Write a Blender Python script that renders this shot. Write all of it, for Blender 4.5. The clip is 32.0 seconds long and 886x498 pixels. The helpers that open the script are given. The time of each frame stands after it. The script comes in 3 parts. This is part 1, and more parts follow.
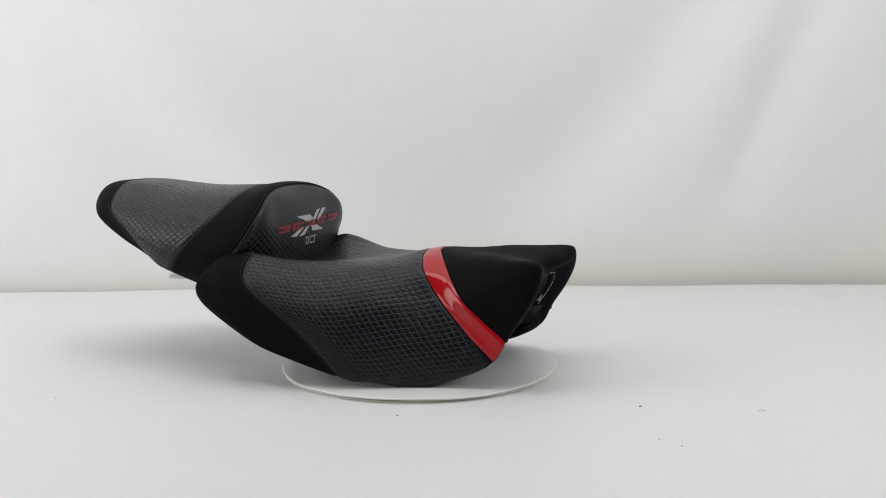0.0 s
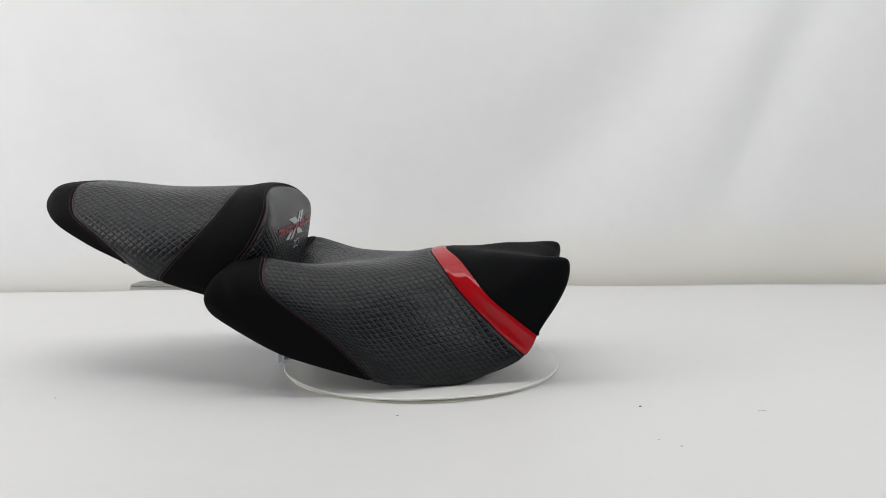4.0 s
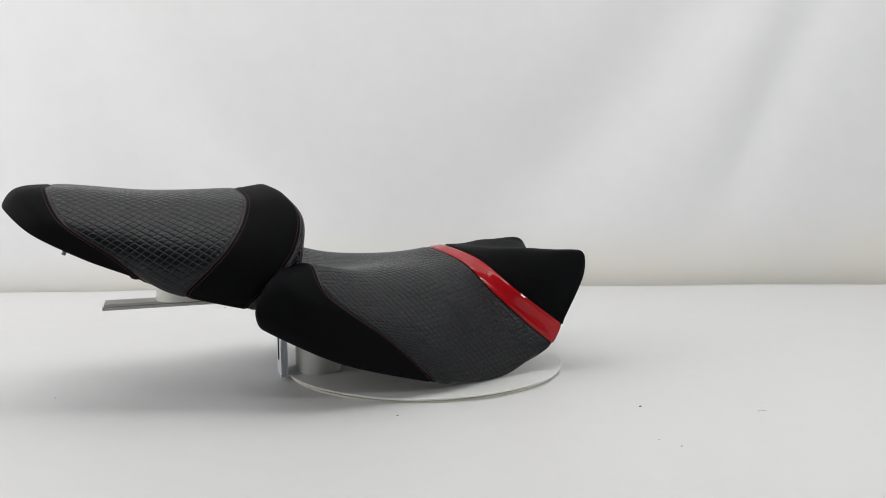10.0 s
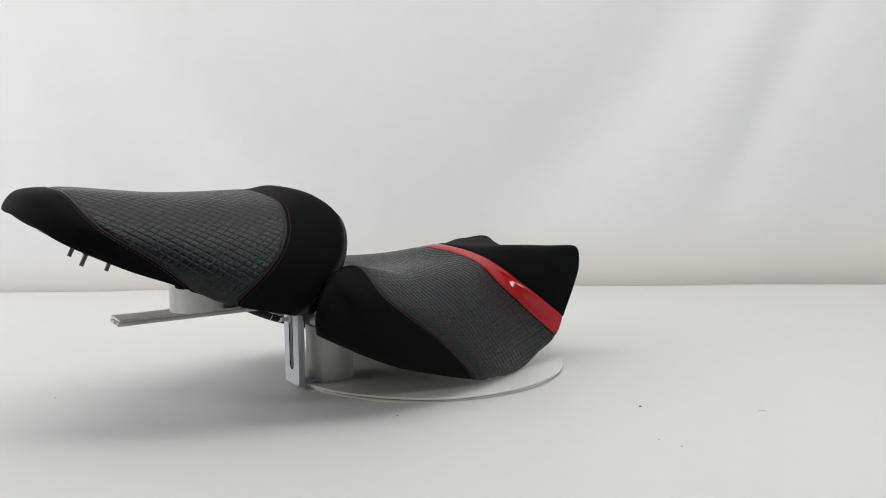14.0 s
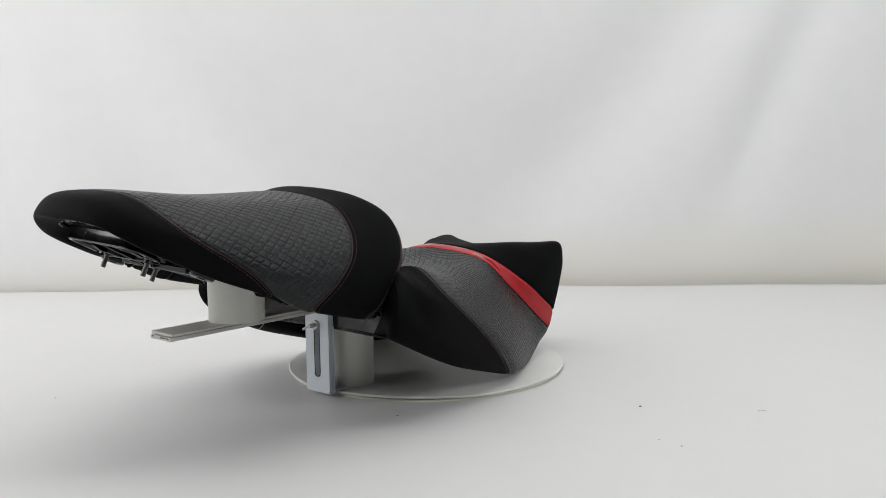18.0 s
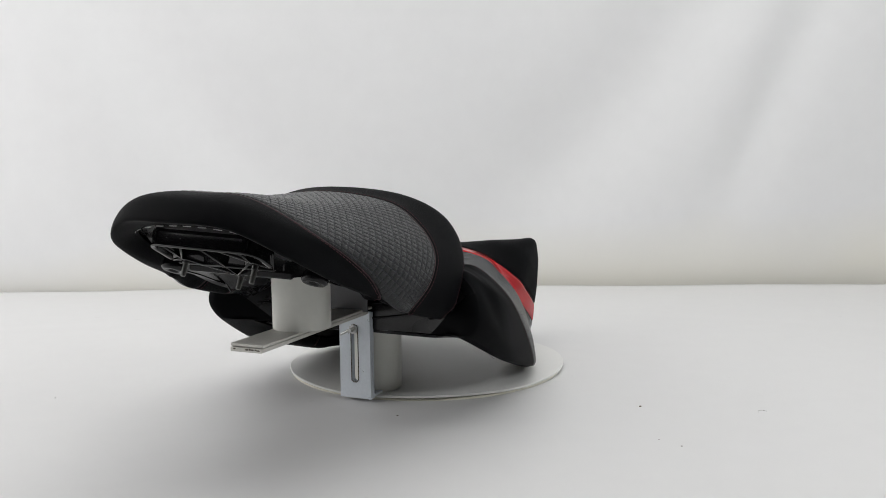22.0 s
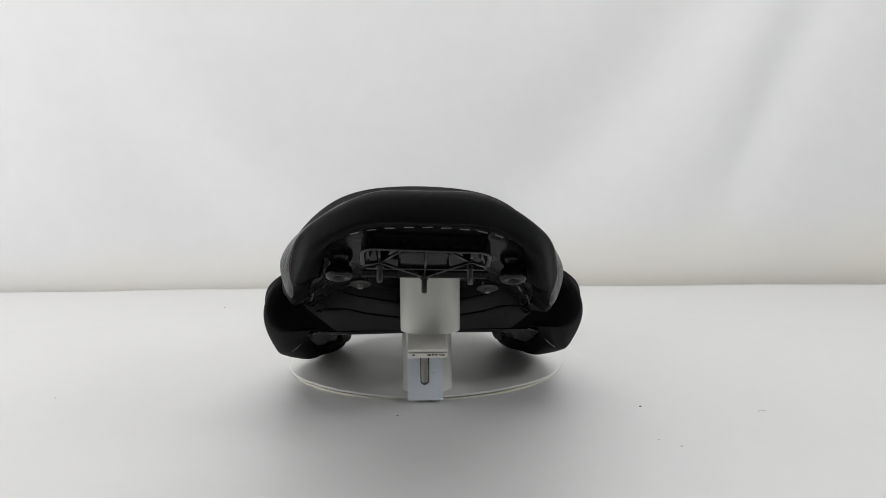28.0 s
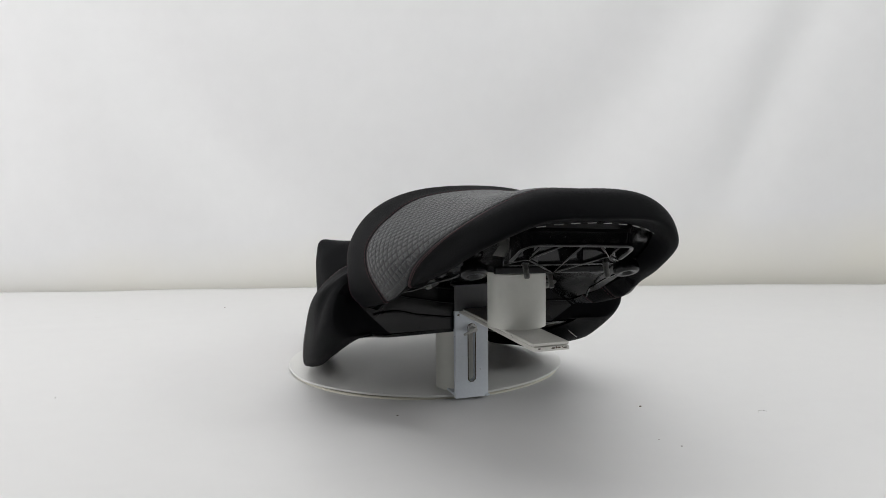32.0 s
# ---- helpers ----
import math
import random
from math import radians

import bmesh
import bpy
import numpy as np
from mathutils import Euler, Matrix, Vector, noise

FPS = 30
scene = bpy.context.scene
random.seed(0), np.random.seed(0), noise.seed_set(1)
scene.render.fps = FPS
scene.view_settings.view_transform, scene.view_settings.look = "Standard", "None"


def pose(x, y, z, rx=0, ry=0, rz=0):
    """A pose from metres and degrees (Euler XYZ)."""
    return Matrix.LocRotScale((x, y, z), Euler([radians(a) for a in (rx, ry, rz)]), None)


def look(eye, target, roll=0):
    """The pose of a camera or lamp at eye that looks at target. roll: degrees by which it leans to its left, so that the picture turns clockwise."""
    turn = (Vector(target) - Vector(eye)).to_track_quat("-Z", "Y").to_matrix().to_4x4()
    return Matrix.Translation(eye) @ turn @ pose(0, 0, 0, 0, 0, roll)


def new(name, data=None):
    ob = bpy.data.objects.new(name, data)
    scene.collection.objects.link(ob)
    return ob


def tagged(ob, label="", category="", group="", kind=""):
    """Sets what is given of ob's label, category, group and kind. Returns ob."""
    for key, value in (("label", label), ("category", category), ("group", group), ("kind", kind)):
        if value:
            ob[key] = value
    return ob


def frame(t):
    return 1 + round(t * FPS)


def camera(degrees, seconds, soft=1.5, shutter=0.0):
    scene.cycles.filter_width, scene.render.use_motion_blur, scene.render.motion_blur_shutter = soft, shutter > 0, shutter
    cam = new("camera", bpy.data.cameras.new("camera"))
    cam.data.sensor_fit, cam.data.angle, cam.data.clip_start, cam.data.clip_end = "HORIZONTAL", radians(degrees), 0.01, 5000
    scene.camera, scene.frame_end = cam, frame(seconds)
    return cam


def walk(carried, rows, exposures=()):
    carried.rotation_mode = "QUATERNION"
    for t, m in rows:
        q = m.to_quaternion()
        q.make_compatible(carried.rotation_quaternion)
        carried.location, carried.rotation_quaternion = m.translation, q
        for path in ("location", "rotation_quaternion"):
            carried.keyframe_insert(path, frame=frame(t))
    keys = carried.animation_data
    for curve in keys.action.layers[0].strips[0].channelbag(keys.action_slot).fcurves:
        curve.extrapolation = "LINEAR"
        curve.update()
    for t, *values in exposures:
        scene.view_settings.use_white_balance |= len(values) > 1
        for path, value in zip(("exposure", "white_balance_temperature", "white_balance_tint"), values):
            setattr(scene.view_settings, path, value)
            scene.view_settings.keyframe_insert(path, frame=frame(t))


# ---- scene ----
from mathutils.bvhtree import BVHTree

cam = camera(56.65, 32.0, soft=0.9)
EYE = (0.0, -1.2, 0.3003)
AIM = (EYE[0] + math.sin(radians(1.691)) * math.cos(radians(6.199)),
       EYE[1] + math.cos(radians(1.691)) * math.cos(radians(6.199)),
       EYE[2] - math.sin(radians(6.199)))
walk(cam, [(0.0, look(EYE, AIM, -0.616)), (32.0, look(EYE, AIM, -0.616))])

# ---- light ----
world = bpy.data.worlds.new("room_world")
scene.world = world
world.use_nodes = True
world.node_tree.nodes["Background"].inputs[0].default_value = (0.9, 0.95, 1.0, 1)
world.node_tree.nodes["Background"].inputs[1].default_value = 0.3


def area(name, eye, target, sx, sy, power, colour=(1, 1, 1)):
    data = bpy.data.lights.new(name, "AREA")
    data.shape, data.size, data.size_y, data.energy, data.color = "RECTANGLE", sx, sy, power, colour
    ob = new(name, data)
    ob.matrix_world = look(eye, target)
    return ob


area("ceiling_light", (0.02, 0.50, 2.5), (0.02, 0.50, 0), 4.2, 1.3, 25, (1.0, 1.0, 0.985))
# Added fill that keeps the backdrop bright, not a lamp of the room.
area("backdrop_fill", (0.0, -0.45, 2.45), (0, 0.9, 0.45), 3.4, 0.6, 30, (1.0, 1.0, 0.99))
area("softbox_right", (1.32, -1.30, 1.12), (0.1, 0.05, 0.15), 0.36, 0.36, 9.5, (0.985, 0.995, 1.0))
# Added fill from the left that lightens table and shadows, no known lamp.
area("left_fill", (-2.15, -0.45, 1.0), (-0.1, 0.3, 0.3), 1.5, 1.3, 22.5, (1.0, 0.985, 0.985))
scene.view_settings.exposure = -0.10


# ---- materials ----
def material(name, colour, rough=0.5, metal=0.0, spec=0.5):
    m = bpy.data.materials.new(name)
    m.use_nodes = True
    b = m.node_tree.nodes["Principled BSDF"]
    b.inputs["Base Color"].default_value = (*colour, 1)
    b.inputs["Roughness"].default_value = rough
    b.inputs["Metallic"].default_value = metal
    b.inputs["Specular IOR Level"].default_value = spec
    return m


def nodes_of(m):
    return m.node_tree.nodes, m.node_tree.links, m.node_tree.nodes["Principled BSDF"]


def vary(m, scale, amount, bump=0.0, bump_scale=None, detail=6.0, rough_amount=0.0):
    """Mottles the base colour at two scales and adds fine relief."""
    n, l, b = nodes_of(m)
    colour = tuple(b.inputs["Base Color"].default_value)
    co = n.new("ShaderNodeTexCoord")
    big, small = n.new("ShaderNodeTexNoise"), n.new("ShaderNodeTexNoise")
    big.inputs["Scale"].default_value, small.inputs["Scale"].default_value = scale, scale * 14
    big.inputs["Detail"].default_value = small.inputs["Detail"].default_value = detail
    for t in (big, small):
        l.new(co.outputs["Object"], t.inputs["Vector"])
    add = n.new("ShaderNodeMath")
    add.operation = "ADD"
    l.new(big.outputs["Fac"], add.inputs[0])
    l.new(small.outputs["Fac"], add.inputs[1])
    ramp = n.new("ShaderNodeMapRange")
    ramp.inputs["From Min"].default_value, ramp.inputs["From Max"].default_value = 0.6, 1.4
    ramp.inputs["To Min"].default_value, ramp.inputs["To Max"].default_value = 1 - amount, 1 + amount
    l.new(add.outputs[0], ramp.inputs["Value"])
    mul = n.new("ShaderNodeVectorMath")
    mul.operation = "SCALE"
    mul.inputs[0].default_value = colour[:3]
    l.new(ramp.outputs[0], mul.inputs["Scale"])
    l.new(mul.outputs[0], b.inputs["Base Color"])
    if rough_amount:
        r = n.new("ShaderNodeMapRange")
        base = b.inputs["Roughness"].default_value
        r.inputs["From Min"].default_value, r.inputs["From Max"].default_value = 0.3, 0.7
        r.inputs["To Min"].default_value, r.inputs["To Max"].default_value = base - rough_amount, base + rough_amount
        l.new(big.outputs["Fac"], r.inputs["Value"])
        l.new(r.outputs[0], b.inputs["Roughness"])
    if bump:
        grain, bp = n.new("ShaderNodeTexNoise"), n.new("ShaderNodeBump")
        grain.inputs["Scale"].default_value = bump_scale
        grain.inputs["Detail"].default_value = 4
        l.new(co.outputs["Object"], grain.inputs["Vector"])
        bp.inputs["Strength"].default_value = bump
        bp.inputs["Distance"].default_value = 0.001
        l.new(grain.outputs["Fac"], bp.inputs["Height"])
        l.new(bp.outputs[0], b.inputs["Normal"])
    return m


M_CLOTH = vary(material("white_backdrop_cloth", (0.797, 0.80, 0.806), 0.9), 1.5, 0.02, 0.15, 900)


def cream_low(m, low, high, colour):
    """Tints a cloth cream low down, fading out unevenly upward and reaching higher on the right."""
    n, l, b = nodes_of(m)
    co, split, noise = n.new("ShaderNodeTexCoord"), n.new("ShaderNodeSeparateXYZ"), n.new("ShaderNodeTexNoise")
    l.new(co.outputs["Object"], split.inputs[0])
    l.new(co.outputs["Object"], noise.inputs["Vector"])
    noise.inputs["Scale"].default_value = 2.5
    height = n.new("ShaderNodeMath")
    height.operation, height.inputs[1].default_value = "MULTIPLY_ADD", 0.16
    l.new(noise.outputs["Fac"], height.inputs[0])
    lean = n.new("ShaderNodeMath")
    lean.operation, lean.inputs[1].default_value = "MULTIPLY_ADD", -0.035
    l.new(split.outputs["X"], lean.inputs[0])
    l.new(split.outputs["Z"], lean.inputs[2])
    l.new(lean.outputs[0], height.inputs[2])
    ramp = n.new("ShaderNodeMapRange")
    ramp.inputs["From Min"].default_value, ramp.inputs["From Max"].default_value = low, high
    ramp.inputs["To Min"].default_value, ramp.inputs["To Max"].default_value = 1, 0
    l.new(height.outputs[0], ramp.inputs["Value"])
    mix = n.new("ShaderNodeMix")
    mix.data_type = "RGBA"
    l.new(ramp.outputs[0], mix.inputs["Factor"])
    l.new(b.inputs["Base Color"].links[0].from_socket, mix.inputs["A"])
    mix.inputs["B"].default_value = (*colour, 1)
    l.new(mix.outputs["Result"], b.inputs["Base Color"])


cream_low(M_CLOTH, 0.07, 0.22, (0.80, 0.783, 0.720))
M_TABLE = vary(material("white_table_sheet", (0.672, 0.670, 0.668), 0.42, spec=0.25), 2.0, 0.015, 0.05, 60, rough_amount=0.06)
# Unseen surround: white sides bounce light, grey and dark surfaces hold reflections down.
M_ROOM = vary(material("white_surround", (0.80, 0.80, 0.79), 0.9), 1.0, 0.03)
M_GREY_ROOM = vary(material("grey_surround", (0.16, 0.16, 0.16), 0.9), 1.0, 0.03)
M_DARK_ROOM = vary(material("dark_surround", (0.10, 0.10, 0.105), 0.9), 1.0, 0.05)
M_BLACK = vary(material("black_grained_vinyl", (0.0046, 0.0048, 0.0055), 0.55, spec=0.03), 14, 0.15, 0.35, 1400)
M_GREY = vary(material("grey_quilted_vinyl", (0.0026, 0.0037, 0.0053), 0.27, spec=0.34), 20, 0.12, 0.3, 1600)


def sewn(m):
    """Adds to a quilted vinyl the crisp grooves and the dull dashed thread that lies in them."""
    n, l, b = nodes_of(m)

    def maths(op, *args):
        node = n.new("ShaderNodeMath")
        node.operation = op
        for k, a in enumerate(args):
            if isinstance(a, (int, float)):
                node.inputs[k].default_value = a
            else:
                l.new(a, node.inputs[k])
        return node.outputs[0]

    at, split = n.new("ShaderNodeAttribute"), n.new("ShaderNodeSeparateXYZ")
    at.attribute_name = "lattice"
    l.new(at.outputs["Vector"], split.inputs[0])
    p, q, strength = split.outputs
    lines, dashes = [], []
    for here, other in ((p, q), (q, p)):
        off = maths("ABSOLUTE", maths("SUBTRACT", maths("FRACT", maths("ADD", here, 0.5)), 0.5))
        lines.append(off)
        dash = maths("LESS_THAN", maths("FRACT", maths("MULTIPLY", other, 4.0)), 0.68)
        dashes.append(maths("MULTIPLY", maths("LESS_THAN", off, 0.045), dash))
    thread = maths("MULTIPLY", maths("MAXIMUM", *dashes), strength)
    groove = maths("MULTIPLY", maths("SUBTRACT", maths("MINIMUM", maths("DIVIDE", maths("MINIMUM", *lines), 0.09), 1.0), 1.0), strength)
    bump = n.new("ShaderNodeBump")
    bump.inputs["Strength"].default_value, bump.inputs["Distance"].default_value = 0.32, 0.0012
    l.new(groove, bump.inputs["Height"])
    old = b.inputs["Normal"].links[0].from_socket
    l.new(old, bump.inputs["Normal"])
    l.new(bump.outputs[0], b.inputs["Normal"])
    mix = n.new("ShaderNodeMix")
    mix.data_type = "RGBA"
    l.new(thread, mix.inputs["Factor"])
    l.new(b.inputs["Base Color"].links[0].from_socket, mix.inputs["A"])
    mix.inputs["B"].default_value = (0.009, 0.011, 0.0145, 1)
    l.new(mix.outputs["Result"], b.inputs["Base Color"])
    l.new(maths("ADD", 0.27, maths("MULTIPLY", thread, 0.4)), b.inputs["Roughness"])


sewn(M_GREY)
M_RED = vary(material("red_gloss_vinyl", (0.37, 0.006, 0.010), 0.09, spec=0.36), 25, 0.06)
M_GLOSS = vary(material("glossy_black_plastic", (0.006, 0.006, 0.007), 0.15, spec=0.5), 18, 0.2, rough_amount=0.06)
M_PAN = vary(material("black_moulded_plastic", (0.0062, 0.0062, 0.0072), 0.24, spec=0.28), 18, 0.2, 0.1, 200, rough_amount=0.1)
M_PVC = vary(material("white_pvc_pipe", (0.72, 0.72, 0.67), 0.38), 9, 0.03)
M_STEEL = vary(material("white_painted_steel", (0.69, 0.735, 0.79), 0.42), 22, 0.05, 0.1, 120)


def chipped(m, scale, limit):
    """Small chips through the paint, down to dark metal."""
    n, l, b = nodes_of(m)
    co, noise, cut = n.new("ShaderNodeTexCoord"), n.new("ShaderNodeTexNoise"), n.new("ShaderNodeMapRange")
    noise.inputs["Scale"].default_value, noise.inputs["Detail"].default_value = scale, 3
    l.new(co.outputs["Object"], noise.inputs["Vector"])
    cut.inputs["From Min"].default_value, cut.inputs["From Max"].default_value = limit, limit + 0.03
    l.new(noise.outputs["Fac"], cut.inputs["Value"])
    mix = n.new("ShaderNodeMix")
    mix.data_type = "RGBA"
    l.new(cut.outputs[0], mix.inputs["Factor"])
    l.new(b.inputs["Base Color"].links[0].from_socket, mix.inputs["A"])
    mix.inputs["B"].default_value = (0.10, 0.085, 0.07, 1)
    l.new(mix.outputs["Result"], b.inputs["Base Color"])


chipped(M_STEEL, 160, 0.70)
M_DISC = vary(material("white_turntable_board", (0.72, 0.72, 0.70), 0.4), 7, 0.02)
M_BOARD_EDGE = vary(material("yellowed_board", (0.70, 0.68, 0.58), 0.6), 9, 0.05)
M_ZINC = vary(material("zinc_plated_steel", (0.48, 0.48, 0.47), 0.38, 0.8), 60, 0.1)
M_STUD = vary(material("dull_threaded_steel", (0.15, 0.15, 0.145), 0.42, 1.0), 90, 0.2)
M_ARM = vary(material("worn_white_paint", (0.60, 0.59, 0.55), 0.45), 35, 0.12, 0.1, 150)
chipped(M_ARM, 190, 0.71)
M_RUST_SHADE = vary(material("rust", (0.055, 0.034, 0.022), 0.8), 400, 0.3)
M_THREAD = material("dark_red_thread", (0.048, 0.006, 0.011), 0.7)
M_PRINT = material("light_grey_print", (0.42, 0.43, 0.44), 0.5)
M_PRINT_RED = material("red_print", (0.19, 0.008, 0.015), 0.5)

M_WELT = material("dark_red_welt", (0.030, 0.005, 0.008), 0.6)
# Near-black stitches that also stand for the shade in their holes.
M_DARK_STITCH = material("dark_stitch_holes", (0.004, 0.003, 0.004), 0.9)
M_DIRT = vary(material("brown_dirt", (0.16, 0.13, 0.11), 0.9), 300, 0.3)
M_SMUDGE_DARK = vary(material("grey_hair", (0.38, 0.37, 0.36), 0.6), 120, 0.1)
M_SMUDGE = vary(material("grey_smudge", (0.655, 0.653, 0.648), 0.5, spec=0.25), 120, 0.05)
M_TONGUE = vary(material("dark_grey_plastic", (0.10, 0.10, 0.105), 0.35), 30, 0.1)
M_CLIP = vary(material("grey_plastic", (0.34, 0.34, 0.33), 0.5), 40, 0.1)

ZG = -0.0065


# ---- mesh helpers ----
def mesh_of(name, verts, faces, mat, smooth=True, uv=None):
    me = bpy.data.meshes.new(name)
    me.from_pydata([tuple(v) for v in verts], [], faces)
    me.materials.append(mat)
    if smooth:
        me.polygons.foreach_set("use_smooth", [True] * len(me.polygons))
    me.update()
    return me


def put(name, me, parent=None, label=""):
    ob = new(name, me)
    ob.parent = parent
    return tagged(ob, label) if label else ob


def part(name, bm, mat, parent, label="", smooth=False):
    me = bpy.data.meshes.new(name)
    bm.normal_update()
    bm.to_mesh(me)
    bm.free()
    me.materials.append(mat)
    if smooth:
        me.polygons.foreach_set("use_smooth", [True] * len(me.polygons))
    return put(name, me, parent, label)


def smooth_line(knots, n, mirror=True):
    """n points spaced evenly along a Catmull-Rom line through the knots; the first lies on the seat's middle."""
    k = np.array(knots, float)
    first = k[1] * (-1, 1, 1) if mirror else 2 * k[0] - k[1]
    q = np.vstack([first, k, 2 * k[-1] - k[-2]])
    u = np.linspace(0, len(k) - 1, 40 * len(k))
    i = np.minimum(u.astype(int), len(k) - 2)
    f = (u - i)[:, None]
    a, b, c, d = q[i], q[i + 1], q[i + 2], q[i + 3]
    p = 0.5 * (2 * b + (c - a) * f + (2 * a - 5 * b + 4 * c - d) * f ** 2 + (3 * b - a - 3 * c + d) * f ** 3)
    s = np.r_[0, np.cumsum(np.linalg.norm(np.diff(p, axis=0), axis=1))]
    w = np.linspace(0, s[-1], n)
    return np.stack([np.interp(w, s, p[:, j]) for j in range(3)], 1)


def loft(ribs, n, steps):
    """A half skin: ribs from the middle line outward, joined lengthwise by Catmull-Rom, steps[i] rows between ribs i and i + 1.
    Returns rows x n x 3 and the row at which each rib lies."""
    r = np.array([smooth_line(k, n) for k in ribs])
    gap = np.linalg.norm(np.diff(r, axis=0), axis=2).mean(1) ** 0.5
    t = np.r_[0, np.cumsum(gap)]
    tangent = np.empty_like(r)
    tangent[0], tangent[-1] = (r[1] - r[0]) / gap[0], (r[-1] - r[-2]) / gap[-1]
    for i in range(1, len(r) - 1):
        d0, d1 = (r[i] - r[i - 1]) / gap[i - 1], (r[i + 1] - r[i]) / gap[i]
        tangent[i] = (d0 * gap[i] + d1 * gap[i - 1]) / (gap[i] + gap[i - 1])
    rows, marks = [], [0]
    for i, m in enumerate(steps):
        for f in np.arange(m) / m:
            h = gap[i]
            rows.append((2 * f ** 3 - 3 * f ** 2 + 1) * r[i] + (f ** 3 - 2 * f ** 2 + f) * h * tangent[i]
                        + (3 * f ** 2 - 2 * f ** 3) * r[i + 1] + (f ** 3 - f ** 2) * h * tangent[i + 1])
        marks.append(len(rows))
    rows.append(r[-1])
    return np.array(rows), marks


def both_sides(half):
    """Mirrors a half skin into a whole one."""
    other = half[:, :0:-1] * (-1, 1, 1)
    return np.concatenate([other, half], 1)


def normals_of(g):
    du, dv = np.gradient(g, axis=0), np.gradient(g, axis=1)
    n = np.cross(dv, du)
    n /= np.linalg.norm(n, axis=2, keepdims=True) + 1e-12
    return n


def skin(name, g, mat, parent, label="", flip=False):
    a, b = g.shape[:2]
    idx = np.arange(a * b).reshape(a, b)
    f = np.stack([idx[:-1, :-1], idx[:-1, 1:], idx[1:, 1:], idx[1:, :-1]], 2).reshape(-1, 4)
    if flip:
        f = f[:, ::-1]
    return put(name, mesh_of(name, g.reshape(-1, 3), f.tolist(), mat), parent, label)


def quilt(g, upright=False, tilt=0.0, across=0.0102, along=0.0127, deep=0.0007):
    """A stitched diamond quilting over a skin: its height and its two lattice coordinates; upright: the skin faces forward;
    tilt: how far the cloth's length runs downhill towards the front on the flanks."""
    d = np.diff(g, axis=1)
    v = np.concatenate([np.zeros((g.shape[0], 1)), np.cumsum(np.hypot(d[..., 0], d[..., 2]), 1)], 1)
    ends = np.minimum(v, v[:, -1:] - v)
    v -= v[:, v.shape[1] // 2][:, None]
    u = g[..., 2] if upright else g[..., 1]
    if upright:
        v, across, along = g[..., 0] * 1.12, along, across
    elif tilt:
        t = tilt * np.clip(np.abs(v) / 0.20, 0, 1)
        u, v = u + t * (np.abs(v) - 0.05), v - np.sign(v) * t * u
    p, q = u / along + v / across, u / along - v / across
    dist = np.minimum(np.abs(p - np.round(p)), np.abs(q - np.round(q)))
    # the sewing stops short of the hem, and below the printed mark on the front
    strength = np.clip((ends - 0.027) / 0.014, 0, 1)
    if upright:
        strength = strength * np.clip((0.222 - g[..., 2]) / 0.022, 0, 1)
    return strength * deep * (np.clip(dist / 0.24, 0, 1) ** 0.55 - 1), np.stack([p, q, strength], 2)


def box(bm, x0, x1, y0, y1, z0, z1):
    m = Matrix.Translation(((x0 + x1) / 2, (y0 + y1) / 2, (z0 + z1) / 2)) @ Matrix.Diagonal((x1 - x0, y1 - y0, z1 - z0, 1))
    return bmesh.ops.create_cube(bm, size=1, matrix=m)["verts"]


def bevel(bm, width, segments=2):
    bmesh.ops.bevel(bm, geom=bm.edges[:], offset=width, segments=segments, affect="EDGES", profile=0.5)


def tube(bm, r_out, r_in, z0, z1, x=0, y=0, seg=48):
    rings = []
    for r, z in ((r_out, z0), (r_out, z1 - 0.0008), (r_out - 0.0008, z1), (r_in, z1), (r_in, z0)):
        rings.append([bm.verts.new((x + r * math.cos(2 * math.pi * i / seg), y + r * math.sin(2 * math.pi * i / seg), z)) for i in range(seg)])
    rings.append(rings[0])
    for a, b in zip(rings[:-1], rings[1:]):
        for i in range(seg):
            bm.faces.new((a[i], a[(i + 1) % seg], b[(i + 1) % seg], b[i]))


def cord(name, seat, line, r, mat, seg=6, label=""):
    """A thin round cord along a line."""
    t = np.gradient(line, axis=0)
    t /= np.linalg.norm(t, axis=1, keepdims=True) + 1e-9
    a = np.cross(t, (0.31, 0.17, 0.93))
    a /= np.linalg.norm(a, axis=1, keepdims=True) + 1e-9
    b = np.cross(t, a)
    ring = [line + r * (a * math.cos(2 * math.pi * k / seg) + b * math.sin(2 * math.pi * k / seg)) for k in range(seg)]
    return skin(name, np.stack(ring + ring[:1], 1), mat, seat, label)


# ---- setting ----
# soft creases in the sheet: a point on each, how it leans, half its length, height
CREASES = ((0.75, 0.22, -0.35, 0.30, 0.0016), (0.95, 0.02, -0.30, 0.25, 0.0014), (0.62, -0.28, 0.15, 0.16, 0.0012), (-0.72, 0.30, 0.20, 0.28, 0.0014),
           (-0.62, -0.22, -0.25, 0.22, 0.0012), (0.30, 0.50, -0.10, 0.30, 0.0013), (-0.95, 0.10, 0.30, 0.22, 0.0014), (0.15, -0.62, 0.10, 0.20, 0.0010))


def sheet_height(x, y):
    """The sheet lies flat round the turntable and in very soft wrinkles elsewhere."""
    flat = min(1.0, max(0.0, (math.hypot(x, y) - 0.24) / 0.25))
    wave = math.sin(5 * x + 3.1 * y + 1.3 * math.sin(4 * y)) + 0.8 * math.sin(8.5 * y - 4 * x + 0.8 * math.sin(5 * x)) + 0.5 * math.sin(17 * x + 9 * y + 2 * math.sin(3 * x))
    crease = sum(h * math.exp(-((y - y0 - lean * (x - x0)) / 0.012) ** 2) * math.exp(-((x - x0) / long) ** 2) for x0, y0, lean, long, h in CREASES)
    return 0.0009 * flat * wave + flat * crease


